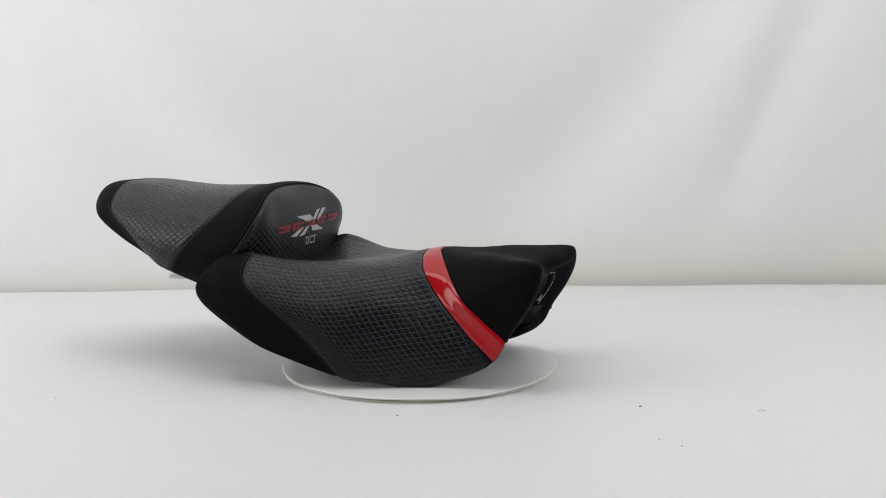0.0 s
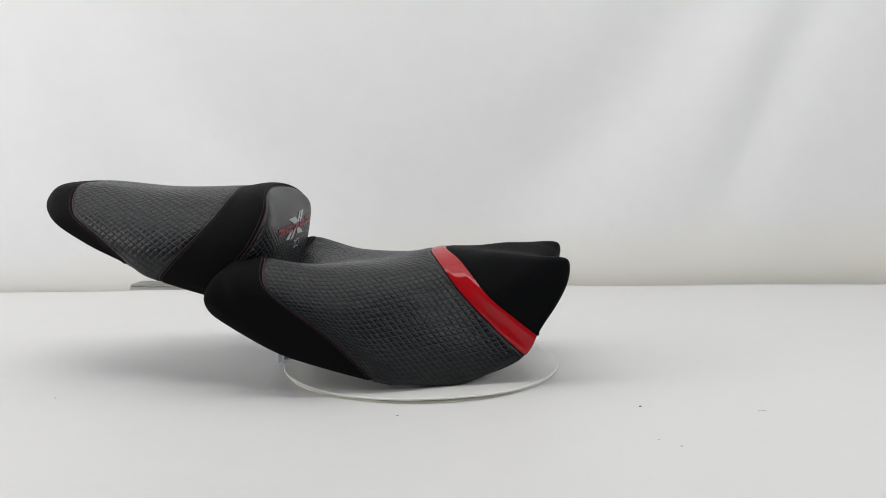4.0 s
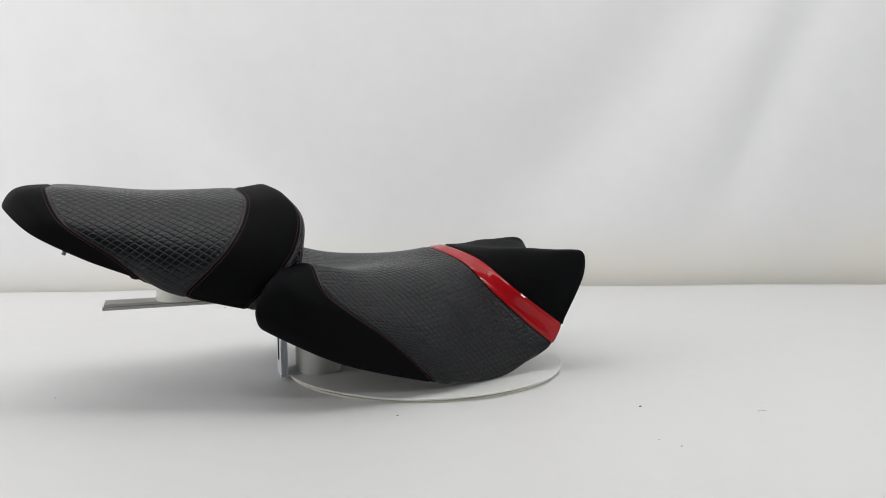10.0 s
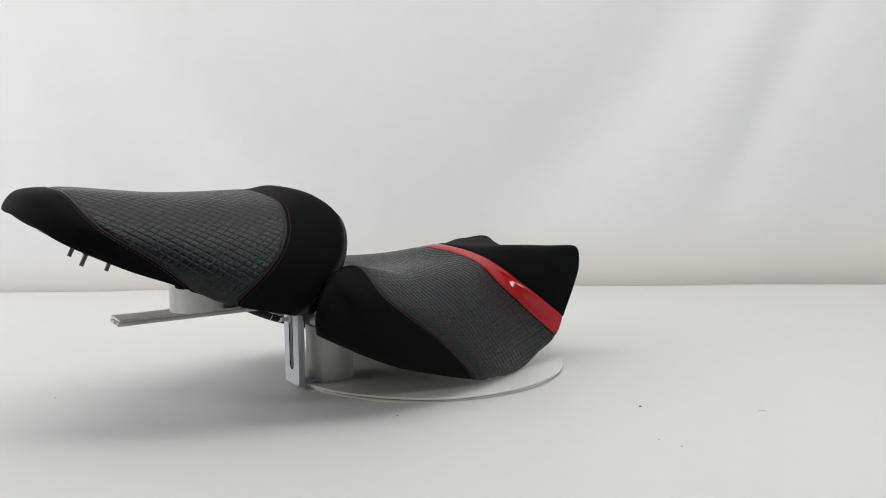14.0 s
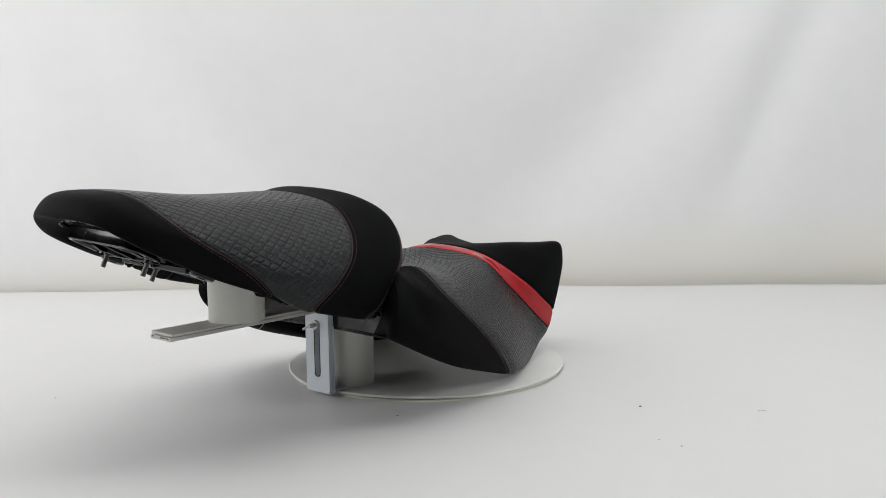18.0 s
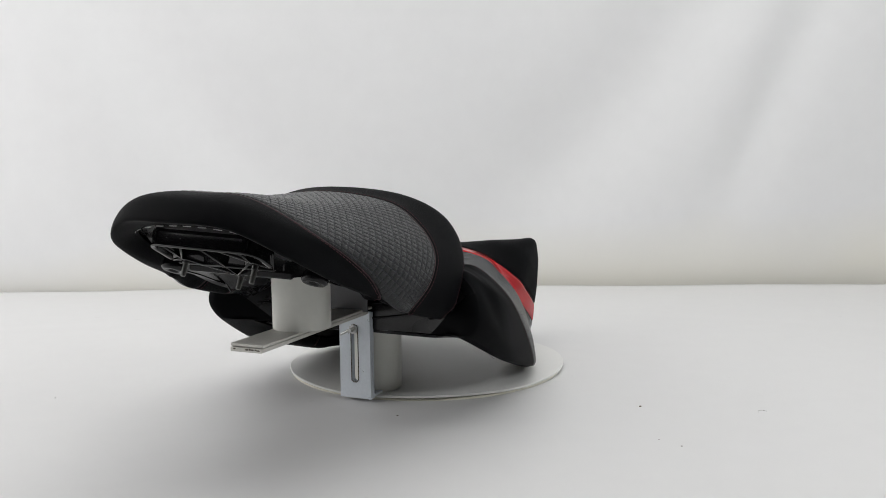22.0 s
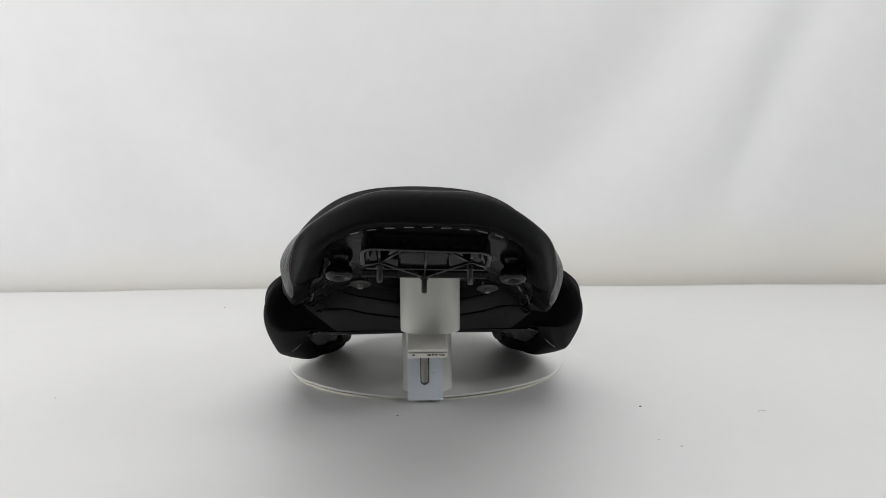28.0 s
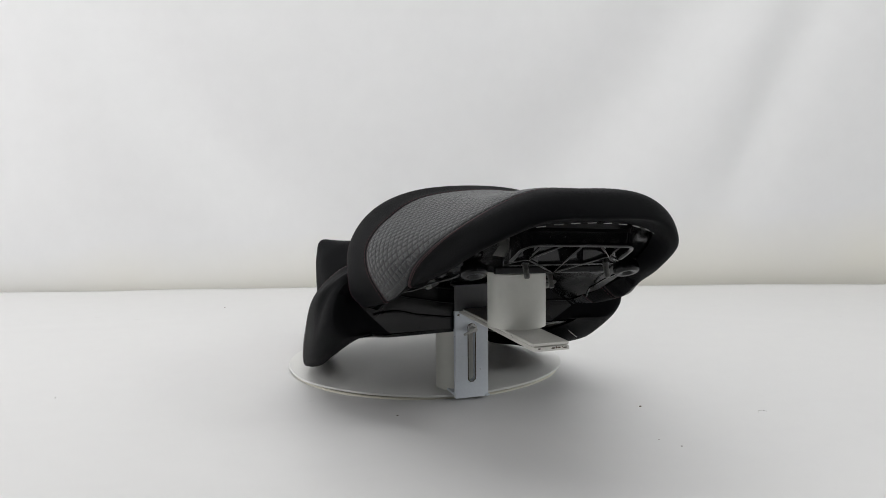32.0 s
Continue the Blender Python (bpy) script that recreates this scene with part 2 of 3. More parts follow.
def table():
    nx, ny = 180, 110
    xs, ys = np.linspace(-2.2, 2.2, nx), np.linspace(0, 1, ny)
    v = [(x, y, sheet_height(x, y)) for k in ys for x in xs for y in (-1.6 + k * (table_edge(x) + 1.6),)]
    i = np.arange(nx * ny).reshape(ny, nx)
    f = np.stack([i[:-1, :-1], i[:-1, 1:], i[1:, 1:], i[1:, :-1]], 2).reshape(-1, 4)
    ob = put("table", mesh_of("table", v, f.tolist(), M_TABLE))
    m = ob.modifiers.new("thickness", "SOLIDIFY")
    m.thickness, m.offset = 0.03, -1
    tagged(ob, "matt white sheet covering a wide display table", "table", kind="structure")


def table_edge(x):
    """The far edge of the sheet, which drifts nearer on one side."""
    x = max(-1.3, min(1.3, x))
    return 0.742 - 0.022 * x - 0.07 * max(0.0, x - 0.25) ** 1.3


# soft pulls in the cloth: where they cross 0.4 m, how they lean, depth and width
SWAGS = ((-0.50, -0.80, 0.026, 0.13), (-0.74, -0.55, -0.013, 0.09), (0.46, 0.75, 0.022, 0.16), (0.82, 0.42, 0.015, 0.07), (0.05, 0.1, -0.012, 0.25), (-1.0, -0.2, 0.008, 0.05))


def backdrop():
    nx, nz = 160, 90
    xs, zs = np.linspace(-2.4, 2.4, nx), np.linspace(-0.75, 2.4, nz)
    v = []
    for z in zs:
        for x in xs:
            high = 1 / (1 + math.exp(-(z - 0.22) * 14))
            fold = 0.012 * math.sin(2.1 * x + 0.6 * z + 0.4) + 0.006 * math.sin(6.3 * x - 1.3 * z + 1.0)
            for x0, lean, deep, wide in SWAGS:
                fold += 1.4 * high * deep * math.exp(-((x - x0 - lean * (z - 0.4)) / wide) ** 2)
            v.append((x, table_edge(x) + 0.030 + fold, z))
    i = np.arange(nx * nz).reshape(nz, nx)
    f = np.stack([i[:-1, :-1], i[:-1, 1:], i[1:, 1:], i[1:, :-1]], 2).reshape(-1, 4)
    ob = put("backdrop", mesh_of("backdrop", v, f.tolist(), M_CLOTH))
    s = ob.modifiers.new("thickness", "SOLIDIFY")
    s.thickness = 0.002
    tagged(ob, "white photo backdrop cloth hanging in soft folds", "backdrop", kind="structure")


# Unseen room added round the set, its tones chosen to shape light.
def room():
    for name, b in (("floor", (-2.4, 2.4, -4, 2.2, -0.8, -0.75)), ("wall_north", (-2.4, 2.4, 2.2, 2.3, -0.8, 2.6)),
                    ("wall_south", (-2.4, 2.4, -4.1, -4, -0.8, 2.6)), ("wall_west", (-2.5, -2.4, -4, 2.2, -0.8, 2.6)),
                    ("wall_east", (2.4, 2.5, -4, 2.2, -0.8, 2.6)), ("ceiling", (-2.5, 2.5, -4.1, 2.3, 2.6, 2.7))):
        bm = bmesh.new()
        box(bm, *b)
        dark = name in ("floor", "ceiling")
        tagged(part(name, bm, M_DARK_ROOM if dark else M_GREY_ROOM if name == "wall_south" else M_ROOM, None), "unseen dark surround that keeps reflections low" if dark else "unseen surround wall toned to shape light", name.split("_")[0], kind="structure")


def debris():
    """Crumbs, a hair and faint smudges left on the sheet."""
    rng = random.Random(4)
    for x, y, r in ((0.266, -0.236, 0.0015), (-0.028, -0.254, 0.0010), (0.254, -0.355, 0.0007), (0.272, -0.376, 0.0008), (-0.404, 0.494, 0.0010), (-0.470, -0.155, 0.0008)):
        bm = bmesh.new()
        bmesh.ops.create_icosphere(bm, subdivisions=1, radius=r, matrix=Matrix.Translation((x, y, sheet_height(x, y) + r * 0.45)) @ Matrix.Rotation(rng.uniform(0, 3), 4, "Z") @ Matrix.Diagonal((1.5, 1.0, 0.6, 1)))
        tagged(part("crumb", bm, M_DIRT, None), "tiny brown crumb lying on the white sheet", "crumb", "crumbs on the sheet")
    for x, y, w in ((-0.633, 0.409, 0.0050), (-0.547, 0.385, 0.0062), (0.923, 0.40, 0.0060), (-0.138, -0.189, 0.0042), (0.42, -0.118, 0.0030), (0.79, 0.30, 0.0040)):
        bm = bmesh.new()
        bmesh.ops.create_circle(bm, cap_ends=True, segments=14, radius=w, matrix=Matrix.Translation((x, y, sheet_height(x, y) + 0.0006)) @ Matrix.Diagonal((1, 0.6, 1, 1)))
        for v in bm.verts:
            v.co.x += rng.uniform(-0.2, 0.2) * w
        tagged(part("smudge", bm, M_SMUDGE, None), "faint grey smudge on the white sheet", "smudge", "smudges on the sheet")
    line = np.array([(0.403 + 0.006 * math.cos(0.5 + 2.6 * k / 12), -0.271 + 0.008 * math.sin(0.5 + 2.6 * k / 12), sheet_height(0.403, -0.271) + 0.0007) for k in range(13)])
    tagged(cord("hair", None, line, 0.00022, M_SMUDGE_DARK), "short curled grey hair lying on the white sheet", "hair")


table()
backdrop()
room()


# ---- turntable with its bracket ----
def ring_plate(bm, rect, slot, y0, y1, n=24):
    """An upright plate in the x-z plane with a round-ended slot through it."""
    x0, x1, z0, z1 = rect
    sx, sz0, sz1, r = slot
    cz = (sz0 + sz1) / 2
    angles = {math.atan2(cz2 - cz, cx - sx) for cx in (x0, x1) for cz2 in (z0, z1)} | {2 * math.pi * i / n - math.pi for i in range(n)}
    loops = [[], [], [], []]
    for t in sorted(angles):
        c, q = math.cos(t), math.sin(t)
        k = min((abs((x1 if c > 0 else x0) - sx) / max(abs(c), 1e-6)), abs((z1 if q > 0 else z0) - cz) / max(abs(q), 1e-6))
        outer = (sx + k * c, cz + k * q)
        h = (sz1 - sz0) / 2 - r
        inner = (sx + r * c, cz + r * q + (h if q > 0 else -h))
        for loop, (p, y) in zip(loops, ((outer, y0), (inner, y0), (inner, y1), (outer, y1))):
            loop.append(bm.verts.new((p[0], y, p[1])))
    m = len(loops[0])
    for a, b in zip(loops, loops[1:] + loops[:1]):
        for i in range(m):
            bm.faces.new((a[i], a[(i + 1) % m], b[(i + 1) % m], b[i]))


def rod(bm, p, q, r, seg=12):
    """A closed round rod from p to q."""
    p, q = Vector(p), Vector(q)
    m = Matrix.Translation((p + q) / 2) @ (q - p).to_track_quat("Z", "Y").to_matrix().to_4x4()
    bmesh.ops.create_cone(bm, cap_ends=True, segments=seg, radius1=r, radius2=r, depth=(q - p).length, matrix=m)


def turntable():
    t = tagged(new("turntable"), "round white board turntable with a slotted white steel bracket", "turntable")
    for name, z0, z1, r in (("lower_disc", 0.0, 0.0026, 0.1970), ("disc", 0.0037, 0.0061, 0.2005)):
        bm = bmesh.new()
        tube(bm, r, 0.0005, z0, z1, 0.0088, 0.0035, 160)
        # hand-cut board: the rim wanders a little and lifts in places
        phase = 0.4 if name == "disc" else 2.1
        for v in bm.verts:
            a, d = math.atan2(v.co.y, v.co.x), v.co.xy.length
            if d > 0.15:
                k = 1 + 0.0030 * math.sin(3 * a + phase) + 0.0016 * math.sin(11 * a + 2 * phase) + 0.0007 * math.sin(29 * a)
                v.co.x, v.co.y = v.co.x * k, v.co.y * k
                v.co.z += 0.0007 * math.sin(5 * a + phase) + 0.0007 if name == "disc" else 0
        part(name, bm, M_DISC if name == "disc" else M_BOARD_EDGE, t)
    bm = bmesh.new()
    tube(bm, 0.186, 0.0005, 0.0025, 0.0038, 0.0088, 0.0035, 96)
    part("hub", bm, M_DISC, t)
    bm = bmesh.new()
    ring_plate(bm, (-0.016, 0.0268, 0.0045, 0.1145), (0.0050, 0.0247, 0.098, 0.0050), -0.2085, -0.2035)
    part("upright_plate", bm, M_STEEL, t, "white steel plate with a slot and chipped paint")
    bm = bmesh.new()
    ring_plate(bm, (-0.0155, 0.0273, 0.0045, 0.1140), (0.0050, 0.0247, 0.098, 0.0050), -0.2030, -0.1995)
    part("backing_plate", bm, M_STEEL, t)
    # Dark cord on the slot's rim: chipped metal plus painted shade of the thickness.
    half = (0.098 - 0.0247) / 2 - 0.0050
    rim = []
    for k in range(65):
        a = 2 * math.pi * k / 64
        rr = 0.0049 + 0.0003 * math.sin(9 * a) + 0.0002 * math.sin(23 * a + 1)
        rim.append((0.0050 + rr * math.cos(a), -0.2086, 0.06135 + rr * math.sin(a) + (half if math.sin(a) > 0 else -half)))
    cord("slot_edge", t, np.array(rim), 0.0006, M_RUST_SHADE, label="bare dark metal edge of the slot, darkened for its inner shade")
    bm = bmesh.new()
    box(bm, -0.016, 0.028, -0.200, -0.150, 0.0062, 0.0092)
    bevel(bm, 0.0008)
    part("foot_plate", bm, M_STEEL, t)
    for name, z0, z1, y0, x0, x1 in (("arm", 0.1175, 0.1205, -0.430, -0.0125, 0.0265), ("arm_strip", 0.1125, 0.1168, -0.432, -0.0115, 0.0258)):
        bm = bmesh.new()
        box(bm, x0, x1, y0, -0.1985 if name == "arm" else -0.2088, z0, z1)
        bevel(bm, 0.0007)
        part(name, bm, M_ARM, t, "worn white-painted steel")
    for x, w, h in ((-0.0065, 0.0016, 0.0007), (0.0085, 0.0022, 0.0009), (0.0120, 0.0012, 0.0011), (0.0150, 0.0018, 0.0008), (0.0185, 0.0011, 0.0006), (0.0215, 0.0026, 0.0007)):
        bm = bmesh.new()
        bmesh.ops.create_icosphere(bm, subdivisions=2, radius=1, matrix=Matrix.Translation((x, -0.4320, 0.1162 - 0.0004 * (w * 1000 % 3))) @ Matrix.Diagonal((w, 0.0003, h, 1)))
        part("rust_spot", bm, M_RUST_SHADE, t, "small dark rust spot where the paint has gone")
    bm = bmesh.new()
    rod(bm, (0.0052, -0.222, 0.0925), (0.0052, -0.1965, 0.0925), 0.0028)
    bolt = part("bolt", bm, M_ZINC, t, "zinc bolt in the slot")
    bm = bmesh.new()
    rod(bm, (0.0052, -0.2125, 0.0925), (0.0052, -0.2087, 0.0925), 0.0060, 6)
    part("nut", bm, M_ZINC, bolt)
    bm = bmesh.new()
    rod(bm, (0.0032, -0.219, 0.0925), (-0.0085, -0.219, 0.0865), 0.0016, 8)
    part("pin", bm, M_ZINC, bolt)
    for x, y, z in ((-0.0140, -0.2, 0.010), (0.0255, -0.2089, 0.0060)):
        bm = bmesh.new()
        bmesh.ops.create_icosphere(bm, subdivisions=2, radius=0.0022, matrix=Matrix.Translation((x, y, z)) @ Matrix.Diagonal((1.6, 0.8, 0.8, 1)))
        part("weld_bead", bm, M_STEEL, t, smooth=True)
    return t


def pipe(x, y, z0, z1, label):
    bm = bmesh.new()
    tube(bm, 0.0317, 0.0285, z0, z1, x, y, 96)
    ob = part("pipe_pedestal", bm, M_PVC, None)
    return tagged(ob, label, "pipe", "pipe pedestals")


TURNTABLE = turntable()
PIPE_LOW = pipe(0.0087, -0.154, 0.0061, 0.0850, "white plastic pipe offcut standing on the round board")
PIPE_HIGH = pipe(0.0111, -0.335, 0.1205, 0.1800, "short white plastic pipe offcut standing on the steel arm")


def pad():
    bm = bmesh.new()
    tube(bm, 0.0285, 0.0005, 0.0850, 0.0885, 0.0087, -0.154, 48)
    return tagged(part("rubber_pad", bm, M_PAN, None), "dark grey rubber disc lying on the pipe", "pad")


RUBBER_PAD = pad()

# ---- seat ribs: each runs from the seat's middle over the cover to its lower edge and on under it ----
RIDER = [
    [(0, -0.200, 0.098), (0.080, -0.208, 0.100), (0.112, -0.217, 0.102), (0.132, -0.223, 0.104), (0.140, -0.226, 0.104), (0.135, -0.220, 0.103), (0.126, -0.213, 0.102)],
    [(0, -0.198, 0.150), (0.09, -0.208, 0.165), (0.136, -0.220, 0.177), (0.171, -0.244, 0.162), (0.182, -0.256, 0.134), (0.169, -0.246, 0.107), (0.136, -0.226, 0.104)],
    [(0, -0.1955, 0.1505), (0.085, -0.2015, 0.1645), (0.138, -0.205, 0.181), (0.184, -0.219, 0.160), (0.193, -0.203, 0.110), (0.189, -0.164, 0.070), (0.180, -0.158, 0.062), (0.163, -0.154, 0.066), (0.149, -0.152, 0.079)],
    [(0, -0.192, 0.1515), (0.085, -0.195, 0.1645), (0.122, -0.188, 0.176), (0.152, -0.184, 0.181), (0.188, -0.170, 0.145), (0.188, -0.094, 0.085), (0.184, -0.046, 0.036), (0.175, -0.044, 0.027), (0.157, -0.045, 0.029), (0.146, -0.046, 0.044)],
    [(0, -0.10, 0.160), (0.12, -0.105, 0.165), (0.168, -0.08, 0.125), (0.178, -0.035, 0.070), (0.173, 0.0, 0.028), (0.165, 0.0, 0.020), (0.147, 0.0, 0.022), (0.137, 0.0, 0.038)],
    [(0, -0.03, 0.168), (0.10, -0.022, 0.162), (0.140, 0.005, 0.125), (0.150, 0.045, 0.068), (0.141, 0.08, 0.024), (0.134, 0.08, 0.017), (0.121, 0.08, 0.020), (0.114, 0.08, 0.038)],
    [(0, 0.018, 0.179), (0.080, 0.039, 0.165), (0.106, 0.070, 0.127), (0.121, 0.116, 0.081), (0.126, 0.149, 0.052), (0.121, 0.148, 0.048), (0.106, 0.145, 0.056)],
    [(0, 0.041, 0.182), (0.067, 0.067, 0.168), (0.113, 0.104, 0.128), (0.122, 0.140, 0.099), (0.124, 0.167, 0.078), (0.119, 0.166, 0.074), (0.105, 0.160, 0.080)],
    [(0, 0.11, 0.176), (0.078, 0.128, 0.179), (0.116, 0.152, 0.158), (0.124, 0.170, 0.120), (0.123, 0.171, 0.082), (0.118, 0.170, 0.078), (0.104, 0.163, 0.084)],
    [(0, 0.176, 0.164), (0.073, 0.197, 0.170), (0.109, 0.208, 0.175), (0.118, 0.206, 0.148), (0.120, 0.193, 0.117), (0.121, 0.172, 0.082), (0.116, 0.170, 0.079), (0.103, 0.163, 0.085)],
    [(0, 0.182, 0.152), (0.062, 0.203, 0.157), (0.092, 0.210, 0.160), (0.104, 0.207, 0.142), (0.106, 0.194, 0.115), (0.108, 0.174, 0.088), (0.106, 0.170, 0.085), (0.100, 0.163, 0.087)],
    [(0, 0.160, 0.132), (0.046, 0.176, 0.139), (0.066, 0.181, 0.139), (0.075, 0.177, 0.124), (0.081, 0.166, 0.106), (0.086, 0.154, 0.088), (0.088, 0.150, 0.086), (0.090, 0.147, 0.084)],
]
RIDER_PAN = [
    [(0, -0.1985, 0.0975), (0.080, -0.206, 0.0985), (0.112, -0.215, 0.100), (0.126, -0.219, 0.101), (0.128, -0.215, 0.102), (0.126, -0.211, 0.1025)],
    [(0, -0.196, 0.0935), (0.08, -0.200, 0.0935), (0.106, -0.200, 0.0935), (0.122, -0.200, 0.095), (0.135, -0.193, 0.094), (0.148, -0.168, 0.087)],
    [(0, -0.10, 0.095), (0.08, -0.10, 0.095), (0.103, -0.09, 0.094), (0.126, -0.07, 0.091), (0.138, -0.058, 0.070), (0.148, -0.046, 0.046)],
    [(0, 0.05, 0.100), (0.07, 0.05, 0.100), (0.086, 0.06, 0.096), (0.094, 0.066, 0.080), (0.103, 0.072, 0.060), (0.116, 0.08, 0.040)],
    [(0, 0.12, 0.115), (0.045, 0.125, 0.115), (0.064, 0.13, 0.112), (0.076, 0.135, 0.098), (0.092, 0.14, 0.080), (0.107, 0.145, 0.058)],
    [(0, 0.158, 0.131), (0.045, 0.174, 0.138), (0.065, 0.179, 0.138), (0.074, 0.175, 0.123), (0.080, 0.164, 0.105), (0.089, 0.146, 0.084)],
]
PILLION = [
    [(0, -0.508, 0.252), (0.040, -0.505, 0.2495), (0.068, -0.495, 0.2425), (0.087, -0.468, 0.2297), (0.096, -0.430, 0.2072), (0.102, -0.404, 0.1897), (0.099, -0.399, 0.1902)],
    [(0, -0.531, 0.2540), (0.050, -0.524, 0.2515), (0.0905, -0.497, 0.2283), (0.1065, -0.437, 0.1983), (0.115, -0.398, 0.1827), (0.107, -0.395, 0.187)],
    [(0, -0.539, 0.258), (0.057, -0.530, 0.254), (0.0982, -0.498, 0.2303), (0.115, -0.444, 0.2005), (0.124, -0.396, 0.1801), (0.117, -0.394, 0.1767), (0.109, -0.391, 0.182)],
    [(0, -0.526, 0.277), (0.057, -0.517, 0.2710), (0.1015, -0.487, 0.2433), (0.1215, -0.432, 0.2078), (0.127, -0.393, 0.1806), (0.121, -0.391, 0.1755), (0.110, -0.388, 0.182)],
    [(0, -0.487, 0.280), (0.054, -0.485, 0.276), (0.1085, -0.463, 0.243), (0.1285, -0.415, 0.206), (0.130, -0.386, 0.179), (0.125, -0.384, 0.174), (0.113, -0.381, 0.183)],
    [(0, -0.37, 0.271), (0.065, -0.37, 0.265), (0.118, -0.365, 0.236), (0.1445, -0.360, 0.202), (0.141, -0.358, 0.169), (0.133, -0.356, 0.161), (0.117, -0.352, 0.173)],
    [(0, -0.260, 0.2720), (0.075, -0.254, 0.2625), (0.119, -0.264, 0.238), (0.1455, -0.284, 0.211), (0.152, -0.310, 0.184), (0.143, -0.333, 0.160), (0.134, -0.332, 0.152), (0.120, -0.328, 0.164)],
    [(0, -0.211, 0.2710), (0.070, -0.202, 0.2645), (0.119, -0.192, 0.241), (0.149, -0.207, 0.200), (0.158, -0.247, 0.155), (0.151, -0.261, 0.140), (0.143, -0.263, 0.1345), (0.128, -0.264, 0.144)],
    [(0, -0.187, 0.236), (0.066, -0.187, 0.228), (0.112, -0.188, 0.206), (0.136, -0.206, 0.172), (0.144, -0.240, 0.139), (0.136, -0.244, 0.132), (0.122, -0.247, 0.137)],
    [(0, -0.188, 0.143), (0.060, -0.190, 0.146), (0.100, -0.198, 0.145), (0.120, -0.214, 0.138), (0.126, -0.244, 0.130), (0.122, -0.246, 0.130), (0.116, -0.247, 0.136)],
]
PILLION_PAN = [
    [(0, -0.506, 0.2525), (0.040, -0.503, 0.250), (0.067, -0.493, 0.243), (0.087, -0.466, 0.2330), (0.095, -0.428, 0.2075), (0.099, -0.400, 0.1902)],
    [(0, -0.475, 0.242), (0.050, -0.470, 0.240), (0.073, -0.452, 0.230), (0.088, -0.420, 0.2125), (0.096, -0.400, 0.1985), (0.108, -0.382, 0.186)],
    [(0, -0.40, 0.207), (0.05, -0.40, 0.206), (0.080, -0.385, 0.199), (0.095, -0.368, 0.187), (0.116, -0.352, 0.175)],
    [(0, -0.32, 0.185), (0.06, -0.32, 0.184), (0.095, -0.315, 0.177), (0.110, -0.311, 0.168), (0.122, -0.308, 0.158)],
    [(0, -0.24, 0.166), (0.06, -0.24, 0.164), (0.090, -0.243, 0.158), (0.108, -0.246, 0.148), (0.123, -0.252, 0.141)],
    [(0, -0.190, 0.146), (0.058, -0.192, 0.148), (0.096, -0.200, 0.147), (0.114, -0.216, 0.142), (0.117, -0.245, 0.136)],
]


def lowered(ribs):
    return [[(x, y, z + ZG) for x, y, z in r] for r in ribs]


def sewn_skin(ribs, steps, n, seams, lift=0.0):
    """The whole lofted skin, pinched in along its sewn seams; also its normals and the rows of the ribs."""
    half, marks = loft(lowered(ribs), n, steps)
    g = both_sides(half)
    # one side of the cover is pulled up a little further than the other
    g[..., 2] += lift * np.clip(-g[..., 0] / 0.05, 0, 1) * np.clip((0.235 - g[..., 2]) / 0.06, 0, 1)
    nm = normals_of(g)
    for k in seams:
        d = np.linalg.norm(g - g[marks[k]][None], axis=2)
        g = g - nm * (0.0016 * np.exp(-(d / 0.0030) ** 2))[..., None]
    return g, nm, marks


def covers(seat, g, nm, marks, panels, tilt=0.0):
    """Cuts a skin into its sewn panels: (name, first rib, last rib, material, quilted, label)."""
    made = {}
    for name, a, b, mat, quilted, label in panels:
        i, j = marks[a], marks[b] + 1
        q = g[i:j].copy()
        if quilted:
            edge = np.minimum(np.linalg.norm(q - q[:1], axis=2), np.linalg.norm(q - q[-1:], axis=2))
            height, lattice = quilt(q, name == "front_panel", tilt)
            near = np.clip(edge / 0.006, 0, 1)
            q += nm[i:j] * (height * near)[..., None]
            lattice[..., 2] *= near
        if name in ("trim_band", "quilted_cover"):
            c = int(q.shape[1] * 0.044)
            skin("hem", q[:, :c + 1], M_BLACK, seat, "black vinyl hem")
            skin("hem", q[:, -c - 1:], M_BLACK, seat, "black vinyl hem")
            q = q[:, c:-c]
            if quilted:
                lattice = lattice[:, c:-c]
        if name == "rear_wall":
            c = int(q.shape[1] * 0.17)
            skin("rear_corner", q[:, :c + 1], M_BLACK, seat, "black grained vinyl")
            skin("rear_corner", q[:, -c - 1:], M_BLACK, seat, "black grained vinyl")
            q = q[:, c:-c]
            for f in (0.3, 0.62):
                row = q[int(f * (len(q) - 1))]
                arch = row + np.column_stack([np.zeros(len(row)), np.full(len(row), -0.0008), 0.010 * (np.linspace(-1, 1, len(row)) ** 2 - 0.4)])
                cord("rib", seat, arch, 0.0016, M_PAN)
        made[name] = skin(name, q, mat, seat, label)
        if quilted:
            made[name].data.attributes.new("lattice", "FLOAT_VECTOR", "POINT").data.foreach_set("vector", lattice.astype(np.float32).ravel())
    return made


def along(line, pitch):
    """Points and directions along a line, one each pitch metres."""
    s = np.r_[0, np.cumsum(np.linalg.norm(np.diff(line, axis=0), axis=1))]
    w = np.arange(pitch, s[-1], pitch)
    p = np.stack([np.interp(w, s, line[:, k]) for k in range(3)], 1)
    h = np.stack([np.interp(w + 0.0005, s, line[:, k]) for k in range(3)], 1)
    return p, (h - p) / (np.linalg.norm(h - p, axis=1, keepdims=True) + 1e-9)


